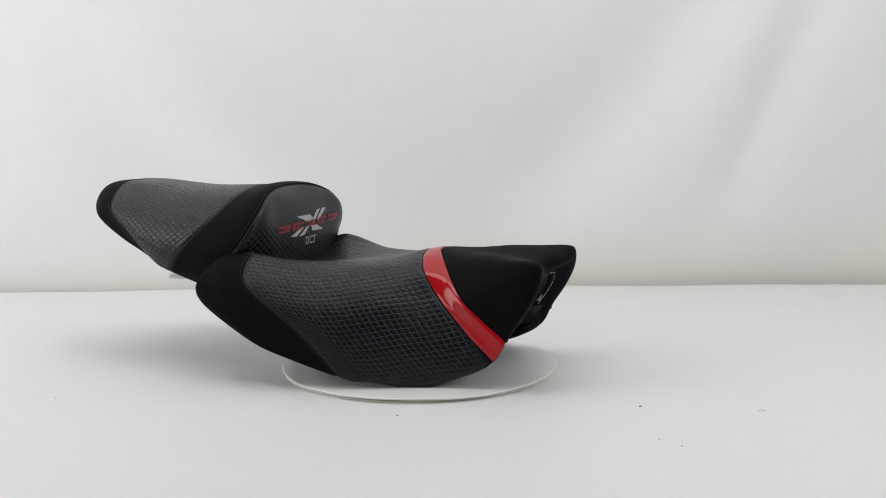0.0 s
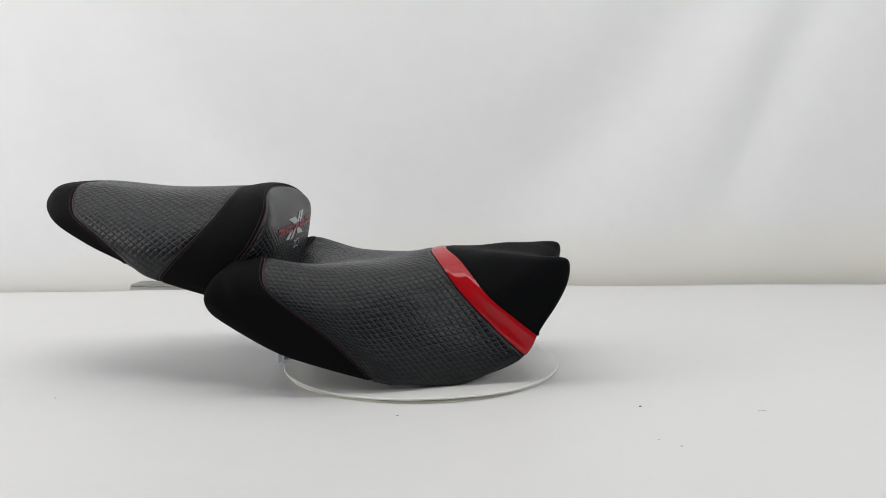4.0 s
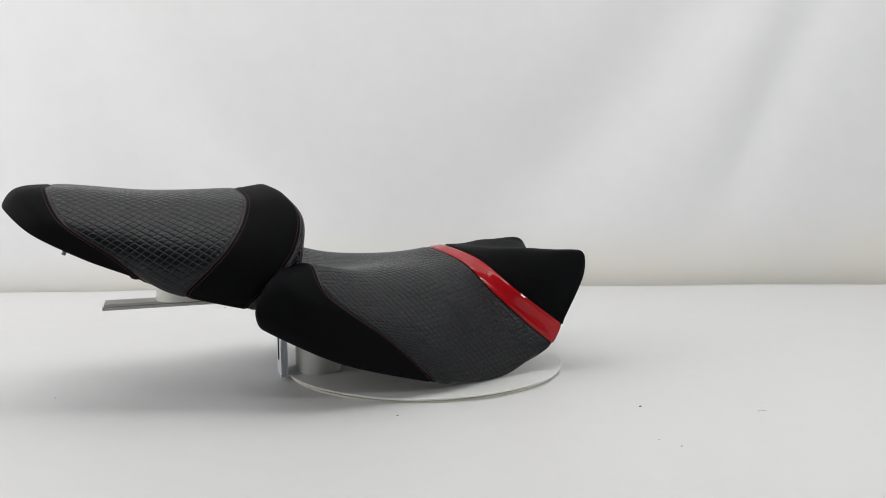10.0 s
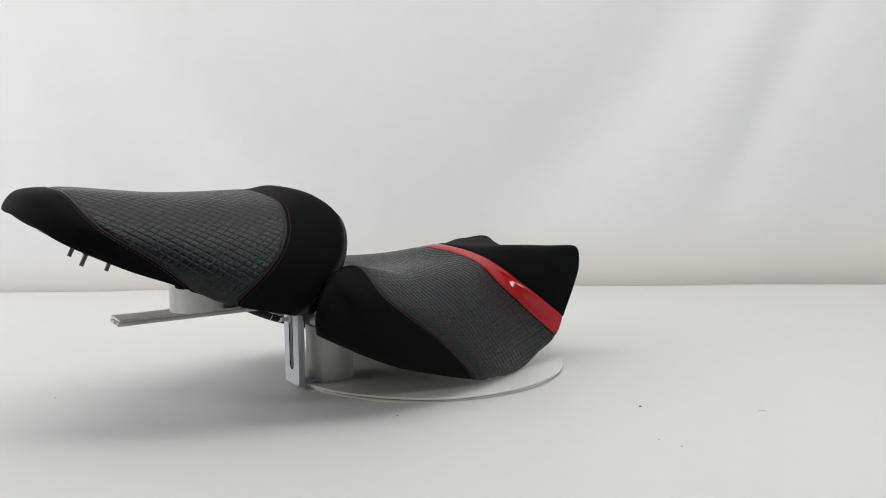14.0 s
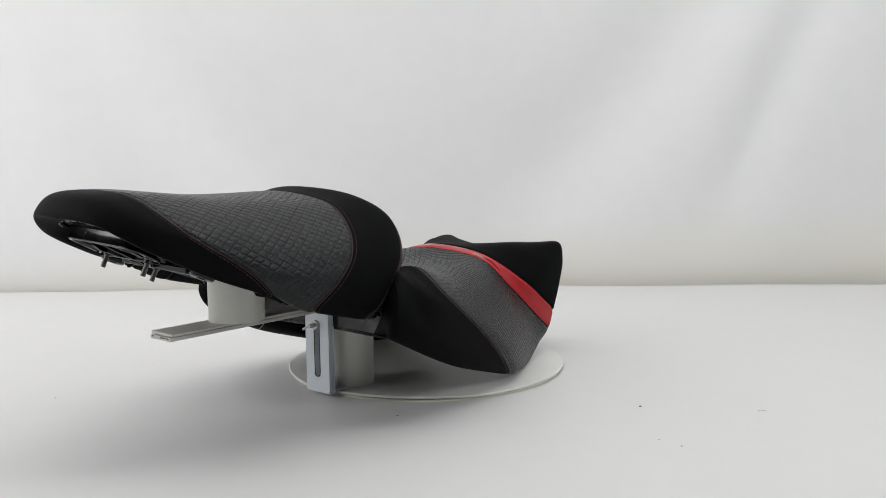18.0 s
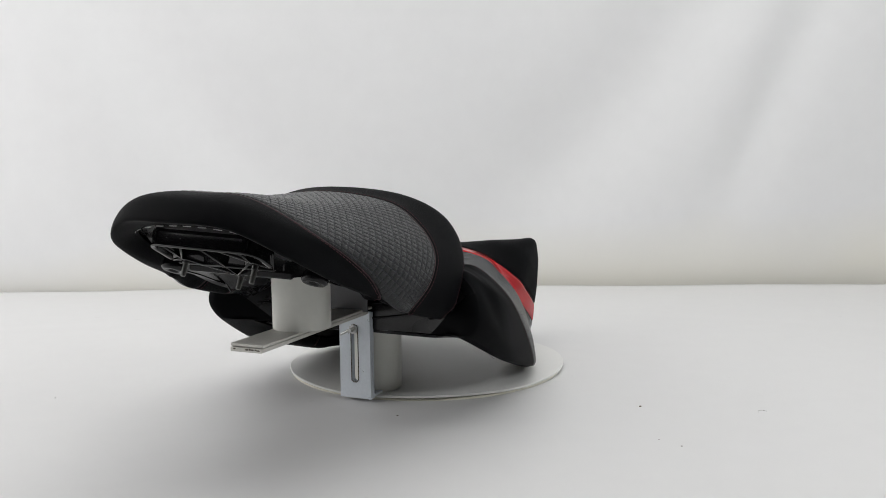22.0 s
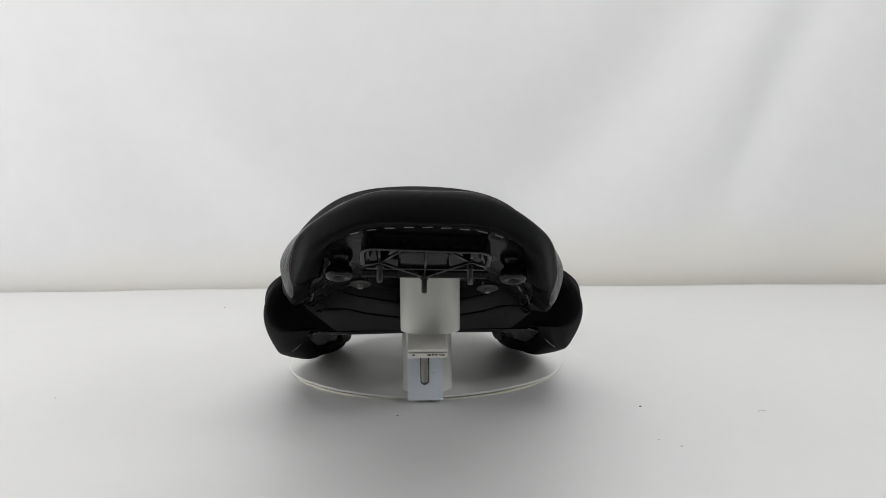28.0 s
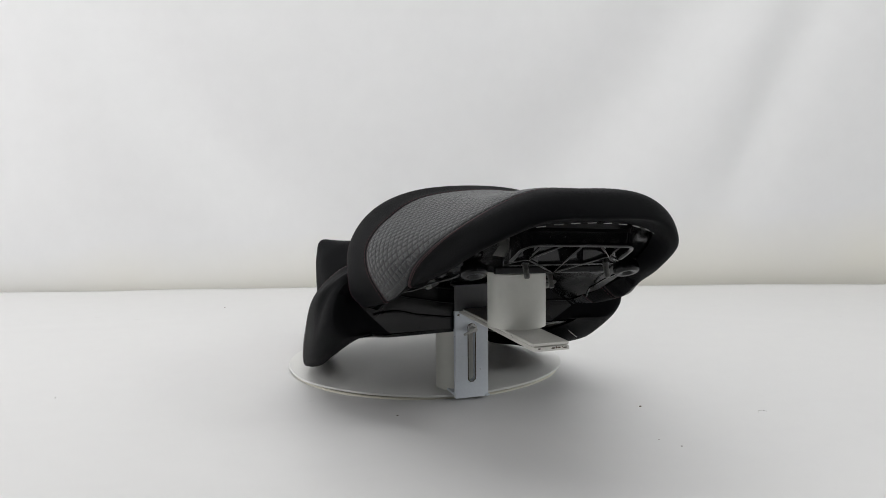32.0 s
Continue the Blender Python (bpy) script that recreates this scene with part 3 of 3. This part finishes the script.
def offset_row(g, row, away):
    """The line on the skin that runs away metres from a row, towards higher rows if away is positive."""
    step = 1 if away > 0 else -1
    out = []
    for c in range(g.shape[1]):
        left, r, p = abs(away), row, g[row, c]
        while 0 <= r + step < len(g):
            d = np.linalg.norm(g[r + step, c] - g[r, c])
            if d >= left:
                p = g[r, c] + (g[r + step, c] - g[r, c]) * left / d
                break
            left, r = left - d, r + step
        out.append(p)
    return np.array(out)


def stitches(name, seat, line, up, mat, pitch=0.0048, length=0.0034, r=0.0005, lift=-0.0001, label=""):
    """A row of thread stitches lying on a skin along a line."""
    p, d = along(line, pitch)
    u = np.stack([np.interp(np.arange(len(p)), np.linspace(0, len(p) - 1, len(up)), up[:, k]) for k in range(3)], 1)
    v, f = [], []
    for c, t, n in zip(p, d, u):
        s = np.cross(t, n)
        s /= np.linalg.norm(s) + 1e-9
        o = len(v)
        for e, w in ((-0.5, 0.5), (-0.3, 1), (0.3, 1), (0.5, 0.5)):
            for x, y in ((-1, 0), (0, 1), (1, 0), (0, -1)):
                v.append(c + t * e * length + (s * x + n * y) * r * w + n * lift)
        for k in range(3):
            for m in range(4):
                f.append((o + 4 * k + m, o + 4 * k + (m + 1) % 4, o + 4 * k + 4 + (m + 1) % 4, o + 4 * k + 4 + m))
        f += [(o + 3, o + 2, o + 1, o), (o + 12, o + 13, o + 14, o + 15)]
    return tagged(put(name, mesh_of(name, v, f, mat), seat, label), kind="stuff")


def seam(seat, g, nm, row, red_side, grey_side=None):
    """A sewn seam: a fine welt in the valley, dark red stitches on the black side and near-black ones, toned for the
    holes' shade, on the grey side.
    """
    cord("welt", seat, g[row] - nm[row] * 0.0002, 0.0009, M_WELT, label="dark red seam welt")
    stitches("stitching", seat, offset_row(g, row, red_side), nm[row], M_THREAD, label="dark red thread")
    if grey_side:
        stitches("stitching", seat, offset_row(g, row, grey_side), nm[row], M_DARK_STITCH, 0.0046, 0.0030, label="dark stitches, black for the shade in their holes")


def staple_row(seat, line, count, length=0.009, r=0.0005):
    s = np.r_[0, np.cumsum(np.linalg.norm(np.diff(line, axis=0), axis=1))]
    for k in range(count):
        w = s[-1] * (k + 0.5) / count
        jitter = 0.0012 * math.sin(7.3 * k)
        p = [np.array([np.interp(w + e, s, line[:, c]) for c in range(3)]) + (0, 0, jitter * e * 40) for e in (-length / 2, length / 2)]
        bm = bmesh.new()
        rod(bm, p[0], p[1], r, 6)
        part("staple", bm, M_ZINC, seat)


# ---- rider seat ----
def rider_seat():
    seat = tagged(new("rider_seat"), "black and grey quilted motorcycle rider seat with red band", "motorcycle seat")
    g, nm, marks = sewn_skin(RIDER, [10, 16, 40, 90, 90, 70, 20, 24, 30, 8, 10], 230, (3, 6, 7))
    covers(seat, g, nm, marks, [
        ("rear_wall", 0, 1, M_PAN, False, "glossy black plastic rear wall"), ("rear_cover", 1, 3, M_BLACK, False, "black grained vinyl"), ("quilted_cover", 3, 6, M_GREY, True, "grey diamond-quilted vinyl"),
        ("trim_band", 6, 7, M_RED, False, "glossy red vinyl band"), ("front_cover", 7, 11, M_BLACK, False, "black grained vinyl")], 0.21)
    seam(seat, g, nm, marks[3], -0.0048, 0.0030)
    for k in (6, 7):
        cord("welt", seat, g[marks[k]], 0.0008, M_BLACK)
    skin("lining", (g - nm * 0.007)[marks[1]:marks[9] + 1:5, 44:-43:4], M_PAN, seat, "black foam lining", True)
    half, _ = loft(lowered(RIDER_PAN), 60, [12, 16, 16, 12, 10])
    skin("base_pan", both_sides(half), M_PAN, seat, "glossy black moulded plastic underside", True)
    a, b = Vector(RIDER_PAN[4][-1]), Vector(RIDER_PAN[5][-1])
    for side, col in ((-1, 0), (1, -1)):
        edge = g[marks[6]:, col]
        inner = np.array([(side * p.x, p.y, p.z + ZG) for p in (a.lerp(b, k / (len(edge) - 1)) for k in range(len(edge)))])
        skin("gusset", np.stack([edge + (edge - inner) * f for f in (0, -0.5, -1)], 1), M_PAN, seat, "black plastic inner flange", side < 0)
        bm = bmesh.new()
        corners = [bm.verts.new(v) for v in ((side * 0.0805, 0.166, 0.100), (side * 0.0835, 0.164, 0.090), (side * 0.0790, 0.158, 0.089))]
        tip = bm.verts.new((side * 0.078, 0.166, 0.093))
        bm.faces.new(corners)
        for k in range(3):
            bm.faces.new((corners[k], corners[k - 2], tip))
        part("tag", bm, M_PRINT, seat, "small whitish plastic tag")
    for y0, y1, z0, z1 in ((-0.2255, -0.2225, 0.118, 0.1500), (-0.2225, -0.1950, 0.1475, 0.1500)):
        bm = bmesh.new()
        box(bm, -0.0276, 0.0276, y0, y1, z0, z1)
        bevel(bm, 0.0006)
        part("latch_tongue", bm, M_TONGUE, seat, "dark grey plastic latch tongue")
    for side in (-1, 1):
        bm = bmesh.new()
        face = [(side * x, z) for x, z in ((0.1085, 0.050), (0.1085, 0.034), (0.1105, 0.027), (0.1140, 0.0230), (0.1190, 0.0215), (0.1300, 0.0215), (0.1350, 0.0235), (0.1380, 0.029), (0.1385, 0.050))]
        rings = [[bm.verts.new((x, y, z)) for x, z in face] for y in (0.0505, 0.0535)]
        bm.faces.new(rings[0])
        bm.faces.new(rings[1][::-1])
        for k in range(len(face)):
            bm.faces.new((rings[0][k - 1], rings[0][k], rings[1][k], rings[1][k - 1]))
        bmesh.ops.recalc_face_normals(bm, faces=bm.faces[:])
        part("clip", bm, M_CLIP, seat, "dull grey rounded plastic clip")
        bm = bmesh.new()
        rod(bm, (side * 0.150, -0.205, 0.098), (side * 0.128, -0.203, 0.100), 0.002, 8)
        part("tab", bm, M_PAN, seat)
        line = smooth_line([(side * 0.050, 0.182, 0.1415 + ZG), (side * 0.070, 0.186, 0.140 + ZG), (side * 0.078, 0.180, 0.123 + ZG), (side * 0.083, 0.168, 0.105 + ZG), (side * 0.087, 0.156, 0.089 + ZG)], 30, False) + (0, 0.002, 0)
        staple_row(seat, line, 7, 0.0085)
        line = smooth_line([(side * 0.169, -0.160, 0.065 + ZG), (side * 0.160, -0.160, 0.072 + ZG), (side * 0.152, -0.160, 0.081 + ZG)], 20, False) + (0, -0.006, 0.0)
        staple_row(seat, line, 4, 0.005)
    return seat


RIDER_SEAT = rider_seat()


# ---- pillion seat ----
def pillion_seat():
    seat = tagged(new("pillion_seat"), "black and grey quilted motorcycle passenger seat, tail raised", "motorcycle seat")
    g, nm, marks = sewn_skin(PILLION, [8, 12, 12, 16, 80, 80, 30, 50, 30], 220, (4, 6, 7), 0.004)
    made = covers(seat, g, nm, marks, [
        ("tail_cover", 0, 4, M_BLACK, False, "black grained vinyl"), ("quilted_cover", 4, 6, M_GREY, True, "grey diamond-quilted vinyl"),
        ("side_cover", 6, 7, M_BLACK, False, "black grained vinyl"), ("front_panel", 7, 9, M_GREY, True, "grey diamond-quilted vinyl")])
    seam(seat, g, nm, marks[4], -0.0048, 0.0030)
    seam(seat, g, nm, marks[6], 0.0048, -0.0030)
    seam(seat, g, nm, marks[7], -0.0048)
    skin("lining", (g - nm * 0.007)[marks[2]:marks[8] + 1:5, 44:-43:4], M_PAN, seat, "black foam lining", True)
    half, _ = loft(lowered(PILLION_PAN), 60, [8, 16, 14, 14, 12])
    skin("base_pan", both_sides(half), M_PAN, seat, "glossy black moulded plastic underside", True)
    # tray: a rounded frame under the tail, its lip sloping down towards the front, with webs inside
    outline = [(-0.0560, -0.466)]
    for cx, cy, start in ((-0.0440, -0.4855, 180), (0.0440, -0.4815, 270)):
        outline += [(cx + 0.012 * math.cos(radians(start + 15 * k)), cy + 0.012 * math.sin(radians(start + 15 * k))) for k in range(7)]
    outline.append((0.0560, -0.466))
    ring = np.array(outline)
    away = np.gradient(ring, axis=0)
    away = np.stack([away[:, 1], -away[:, 0]], 1) / np.linalg.norm(away, axis=1, keepdims=True)
    low = tray_low(ring[:, 1])
    profile = ((-0.0024, 0.023), (-0.0024, 0.0015), (-0.0012, 0.0), (0.0016, 0.0), (0.0028, 0.0012), (0.0024, 0.0024), (0.0010, 0.0032), (0.0006, 0.0135), (-0.0002, 0.0155), (-0.0030, 0.0168), (-0.0034, 0.023))
    tray = skin("tray", np.stack([np.column_stack([ring + away * o, low + h]) for o, h in profile], 1), M_GLOSS, seat, "glossy black plastic tray rim")
    for x in (-0.034, -0.019):
        bm = bmesh.new()
        bmesh.ops.create_uvsphere(bm, u_segments=12, v_segments=8, radius=0.0019, matrix=Matrix.Translation((x, -0.4975 + 0.045 * (x + 0.044), tray_low(-0.497) + 0.0085)) @ Matrix.Diagonal((1, 0.45, 1, 1)))
        part("rivet", bm, M_GLOSS, tray, smooth=True)
    for a, b in (((-0.041, -0.496), (-0.041, -0.468)), ((0.040, -0.492), (0.0403, -0.472)), ((0.0, -0.495), (0.0, -0.437)), ((-0.041, -0.468), (0.0, -0.437)),
                 ((0.0403, -0.472), (0.0, -0.437)), ((-0.056, -0.462), (-0.041, -0.468)), ((0.056, -0.462), (0.0403, -0.472)), ((-0.054, -0.456), (0.054, -0.456)),
                 ((-0.020, -0.496), (-0.041, -0.468)), ((0.020, -0.493), (0.0403, -0.472))):
        bm = bmesh.new()
        za, zb = tray_low(a[1]) + 0.0015, tray_low(b[1]) + 0.0015
        wall(bm, a, b, za, 0.2320 if max(a[1], b[1]) < -0.45 else 0.222, 0.0013, zb)
        rod(bm, (*a, za), (*b, zb), 0.0013, 8)
        part("web", bm, M_GLOSS, tray, smooth=True)
    # the step behind the tray, and the ribs that run on from it
    bm = bmesh.new()
    box(bm, -0.060, 0.060, -0.4355, -0.4315, 0.1900, 0.1975)
    bevel(bm, 0.0016)
    flange = part("flange", bm, M_PAN, seat, "glossy black plastic step")
    for x in (-0.050, -0.025, 0.025, 0.050):
        bm = bmesh.new()
        wall(bm, (x, -0.4330), (x * 1.25, -0.385), 0.1905, 0.206, 0.0014, 0.1880)
        part("web", bm, M_GLOSS, flange)
    lean = Matrix.Rotation(radians(-25), 3, "X")
    for x, y, z in ((-0.041, -0.468, 0.1905), (0.0, -0.437, 0.1762), (0.0403, -0.472, 0.1902)):
        bm = bmesh.new()
        rod(bm, (x, y, z), (x, y, z + 0.040), 0.0023, 12)
        for k in range(9):
            rod(bm, (x, y, z + 0.001 + 0.0014 * k), (x, y, z + 0.0017 + 0.0014 * k), 0.0027, 12)
        bmesh.ops.rotate(bm, cent=(x, y, z), matrix=lean, verts=bm.verts[:])
        stud = part("stud", bm, M_STUD, seat, "threaded zinc stud")
        bm = bmesh.new()
        turned(bm, ((0.0024, z + 0.0135), (0.0036, z + 0.0130), (0.0039, z + 0.0140), (0.0040, z + 0.024), (0.0056, z + 0.027), (0.0060, z + 0.046)), x, y, 20)
        bmesh.ops.rotate(bm, cent=(x, y, z), matrix=lean, verts=bm.verts[:])
        part("socket", bm, M_GLOSS, stud, smooth=True)
    for x in (-0.080, 0.084):
        bm = bmesh.new()
        turned(bm, ((0.0050, 0.199), (0.0052, 0.1885), (0.0108, 0.188), (0.0128, 0.190), (0.0130, 0.194), (0.0118, 0.1985), (0.0088, 0.2005),
                    (0.0086, 0.2045), (0.0110, 0.2070), (0.0122, 0.2105), (0.0112, 0.2150), (0.0080, 0.2175), (0.0070, 0.226)), x, -0.434)
        bmesh.ops.rotate(bm, cent=(x, -0.434, 0.190), matrix=Matrix.Rotation(radians(-26), 3, "X"), verts=bm.verts[:])
        part("boss", bm, M_PAN, seat, "black rubber boss with a hole", True)
    for x, y, z in ((-0.0695, -0.2640, 0.1570), (0.0765, -0.2690, 0.1550)):
        bm = bmesh.new()
        bmesh.ops.create_uvsphere(bm, u_segments=24, v_segments=8, radius=0.0125, matrix=Matrix.Translation((x, y, z)) @ Matrix.Rotation(radians(-30), 4, "X") @ Matrix.Diagonal((1, 1, 0.10, 1)))
        w = part("washer", bm, M_STUD, seat, "zinc washer and screw", True)
        bm = bmesh.new()
        rod(bm, (x, y - 0.0025, z - 0.0042), (x, y, z), 0.0035, 6)
        part("screw", bm, M_ZINC, w)
        bm = bmesh.new()
        turned(bm, ((0.0085, z + 0.0012), (0.0088, z + 0.006), (0.0105, z + 0.022)), x, y + 0.003)
        part("post", bm, M_PAN, w, "black plastic post", True)
    rim = smooth_line([(0, -0.5105, 0.2440), (0.041, -0.5075, 0.2415), (0.0695, -0.4975, 0.2345), (0.0900, -0.470, 0.2247), (0.0985, -0.431, 0.1992)], 60)
    staple_row(seat, np.concatenate([rim[:46][:0:-1] * (-1, 1, 1), rim[:46]]), 15, 0.0085, 0.00036)
    for side in (-1, 1):
        line = smooth_line([(side * 0.0875, -0.417, 0.1890), (side * 0.0905, -0.404, 0.1835), (side * 0.098, -0.370, 0.1740), (side * 0.1065, -0.335, 0.1625), (side * 0.118, -0.300, 0.1530), (side * 0.1231, -0.283, 0.1405)], 40, False)
        cord("cover_edge", seat, line, 0.0012, M_GLOSS)
    emblem(made["front_panel"])
    return seat


def tray_low(y):
    """Height of the tray's lower lip, which slopes down towards the front of the seat."""
    return 0.2222 - 0.54 * (y + 0.497)


def turned(bm, profile, x, y, seg=28):
    """A turned piece: (radius, height) pairs round an upright axis."""
    rings = [[bm.verts.new((x + r * math.cos(2 * math.pi * i / seg), y + r * math.sin(2 * math.pi * i / seg), z)) for i in range(seg)] for r, z in profile]
    for a, b in zip(rings[:-1], rings[1:]):
        for i in range(seg):
            bm.faces.new((a[i], a[(i + 1) % seg], b[(i + 1) % seg], b[i]))
    bm.faces.new(rings[0])


def wall(bm, a, b, z0, z1, thick, z0b=None):
    """A thin upright web from a to b; its lower edge may slope from z0 to z0b."""
    z0b = z0 if z0b is None else z0b
    a, b = Vector(a), Vector(b)
    n = Vector((a.y - b.y, b.x - a.x)).normalized() * thick / 2
    lo = [bm.verts.new((*(p + s * n), z)) for p, s, z in ((a, 1, z0), (b, 1, z0b), (b, -1, z0b), (a, -1, z0))]
    hi = [bm.verts.new((*v.co.xy, z1)) for v in lo]
    bm.faces.new(lo[::-1])
    bm.faces.new(hi)
    for i in range(4):
        bm.faces.new((lo[i], lo[(i + 1) % 4], hi[(i + 1) % 4], hi[i]))


# the printed mark's own plane: metres from its middle, first to the rider's left, then up
EMBLEM_X, EMBLEM_Z = -0.009, 0.2045


def printed(panel, tree, name, outline, mat, label=""):
    """A flat print laid on the panel: an outline in the mark's plane, cut fine and dropped on the skin."""
    bm = bmesh.new()
    f = bm.faces.new([bm.verts.new((-x, 0, z)) for x, z in outline])
    bmesh.ops.triangulate(bm, faces=[f])
    for _ in range(2):
        bmesh.ops.subdivide_edges(bm, edges=[e for e in bm.edges if e.calc_length() > 0.003], cuts=1, use_grid_fill=False)
        bmesh.ops.triangulate(bm, faces=bm.faces[:])
    drop(bm, tree)
    part(name, bm, mat, panel, label)


def drop(bm, tree):
    for v in bm.verts:
        hit, n, _, _ = tree.ray_cast(Vector((EMBLEM_X + v.co.x, 0.1, EMBLEM_Z + v.co.z)), Vector((0, -1, 0)))
        if hit:
            v.co = hit + Vector((0, 0.0007, 0.0003))


def emblem(panel):
    tree = BVHTree.FromPolygons([v.co for v in panel.data.vertices], [tuple(p.vertices) for p in panel.data.polygons])
    bars = (((-0.040, 0.0136), (0.000, 0.0135), (0.015, 0.004), (-0.012, 0.004)), ((0.024, 0.019), (0.036, 0.0195), (0.015, 0.004), (0.006, 0.004)),
            ((0.041, 0.0195), (0.0556, 0.0199), (0.030, 0.004), (0.019, 0.004)), ((-0.028, -0.004), (-0.018, -0.004), (-0.042, -0.0160), (-0.058, -0.0146)),
            ((-0.012, -0.004), (-0.003, -0.004), (-0.021, -0.0167), (-0.035, -0.0167)), ((0.002, -0.004), (0.020, -0.004), (0.0425, -0.0138), (0.005, -0.0125)))
    for o in bars:
        printed(panel, tree, "emblem_bar", o, M_PRINT, "light grey printed bar")
    for k in range(5):
        x, z = -0.093 + 0.0375 * k, -0.0068 + 0.0009 * k
        for a, b, c, d in ((0, 0.032, 0, 0.0034), (0.002, 0.034, 0.0068, 0.0108), (0, 0.010, 0.0030, 0.0072) if k % 2 else (0.021, 0.033, 0.0030, 0.0072), (0.013, 0.019, 0.0030, 0.0072)):
            printed(panel, tree, "emblem_stroke", ((x + a, z + c), (x + b, z + c), (x + b + 0.003, z + d), (x + a + 0.003, z + d)), M_PRINT_RED, "red printed stroke")
    cu = bpy.data.curves.new("lettering", "FONT")
    cu.body, cu.size, cu.align_x, cu.extrude = "DCT", 0.0172, "CENTER", 0.0
    tmp = new("lettering", cu)
    me = tmp.to_mesh()
    bm = bmesh.new()
    bm.from_mesh(me)
    tmp.to_mesh_clear()
    bpy.data.objects.remove(tmp)
    for v in bm.verts:
        v.co = Vector((-v.co.x * 0.95 - 0.0005, 0, v.co.y - 0.0315))
    drop(bm, tree)
    part("lettering", bm, M_PRINT, panel, "light grey printed letters")


PILLION_SEAT = pillion_seat()
debris()


# ---- turning ----
def turn(t):
    d = t - 28.0
    return 4.10444 * d + 0.0029224 * d * d


def motions():
    for thing, extra, aside in ((TURNTABLE, 0.0, 0.0), (PIPE_LOW, 0.0, 0.0), (PIPE_HIGH, 0.0, 0.0), (RUBBER_PAD, 0.0, 0.0),
                                (RIDER_SEAT, 0.44, 0.0035)):
        walk(thing, [(t, pose(0, 0, 0, 0, 0, turn(t) + extra) @ pose(aside, 0, 0)) for t in range(0, 33)])
    # the passenger seat sits a little lower on its right side
    lean = pose(0, 0, 0.2, 0, 1.9, 0) @ pose(0, 0, -0.2)
    walk(PILLION_SEAT, [(t, pose(0, 0, 0, 0, 0, turn(t) + 0.68) @ lean) for t in range(0, 33)])


motions()
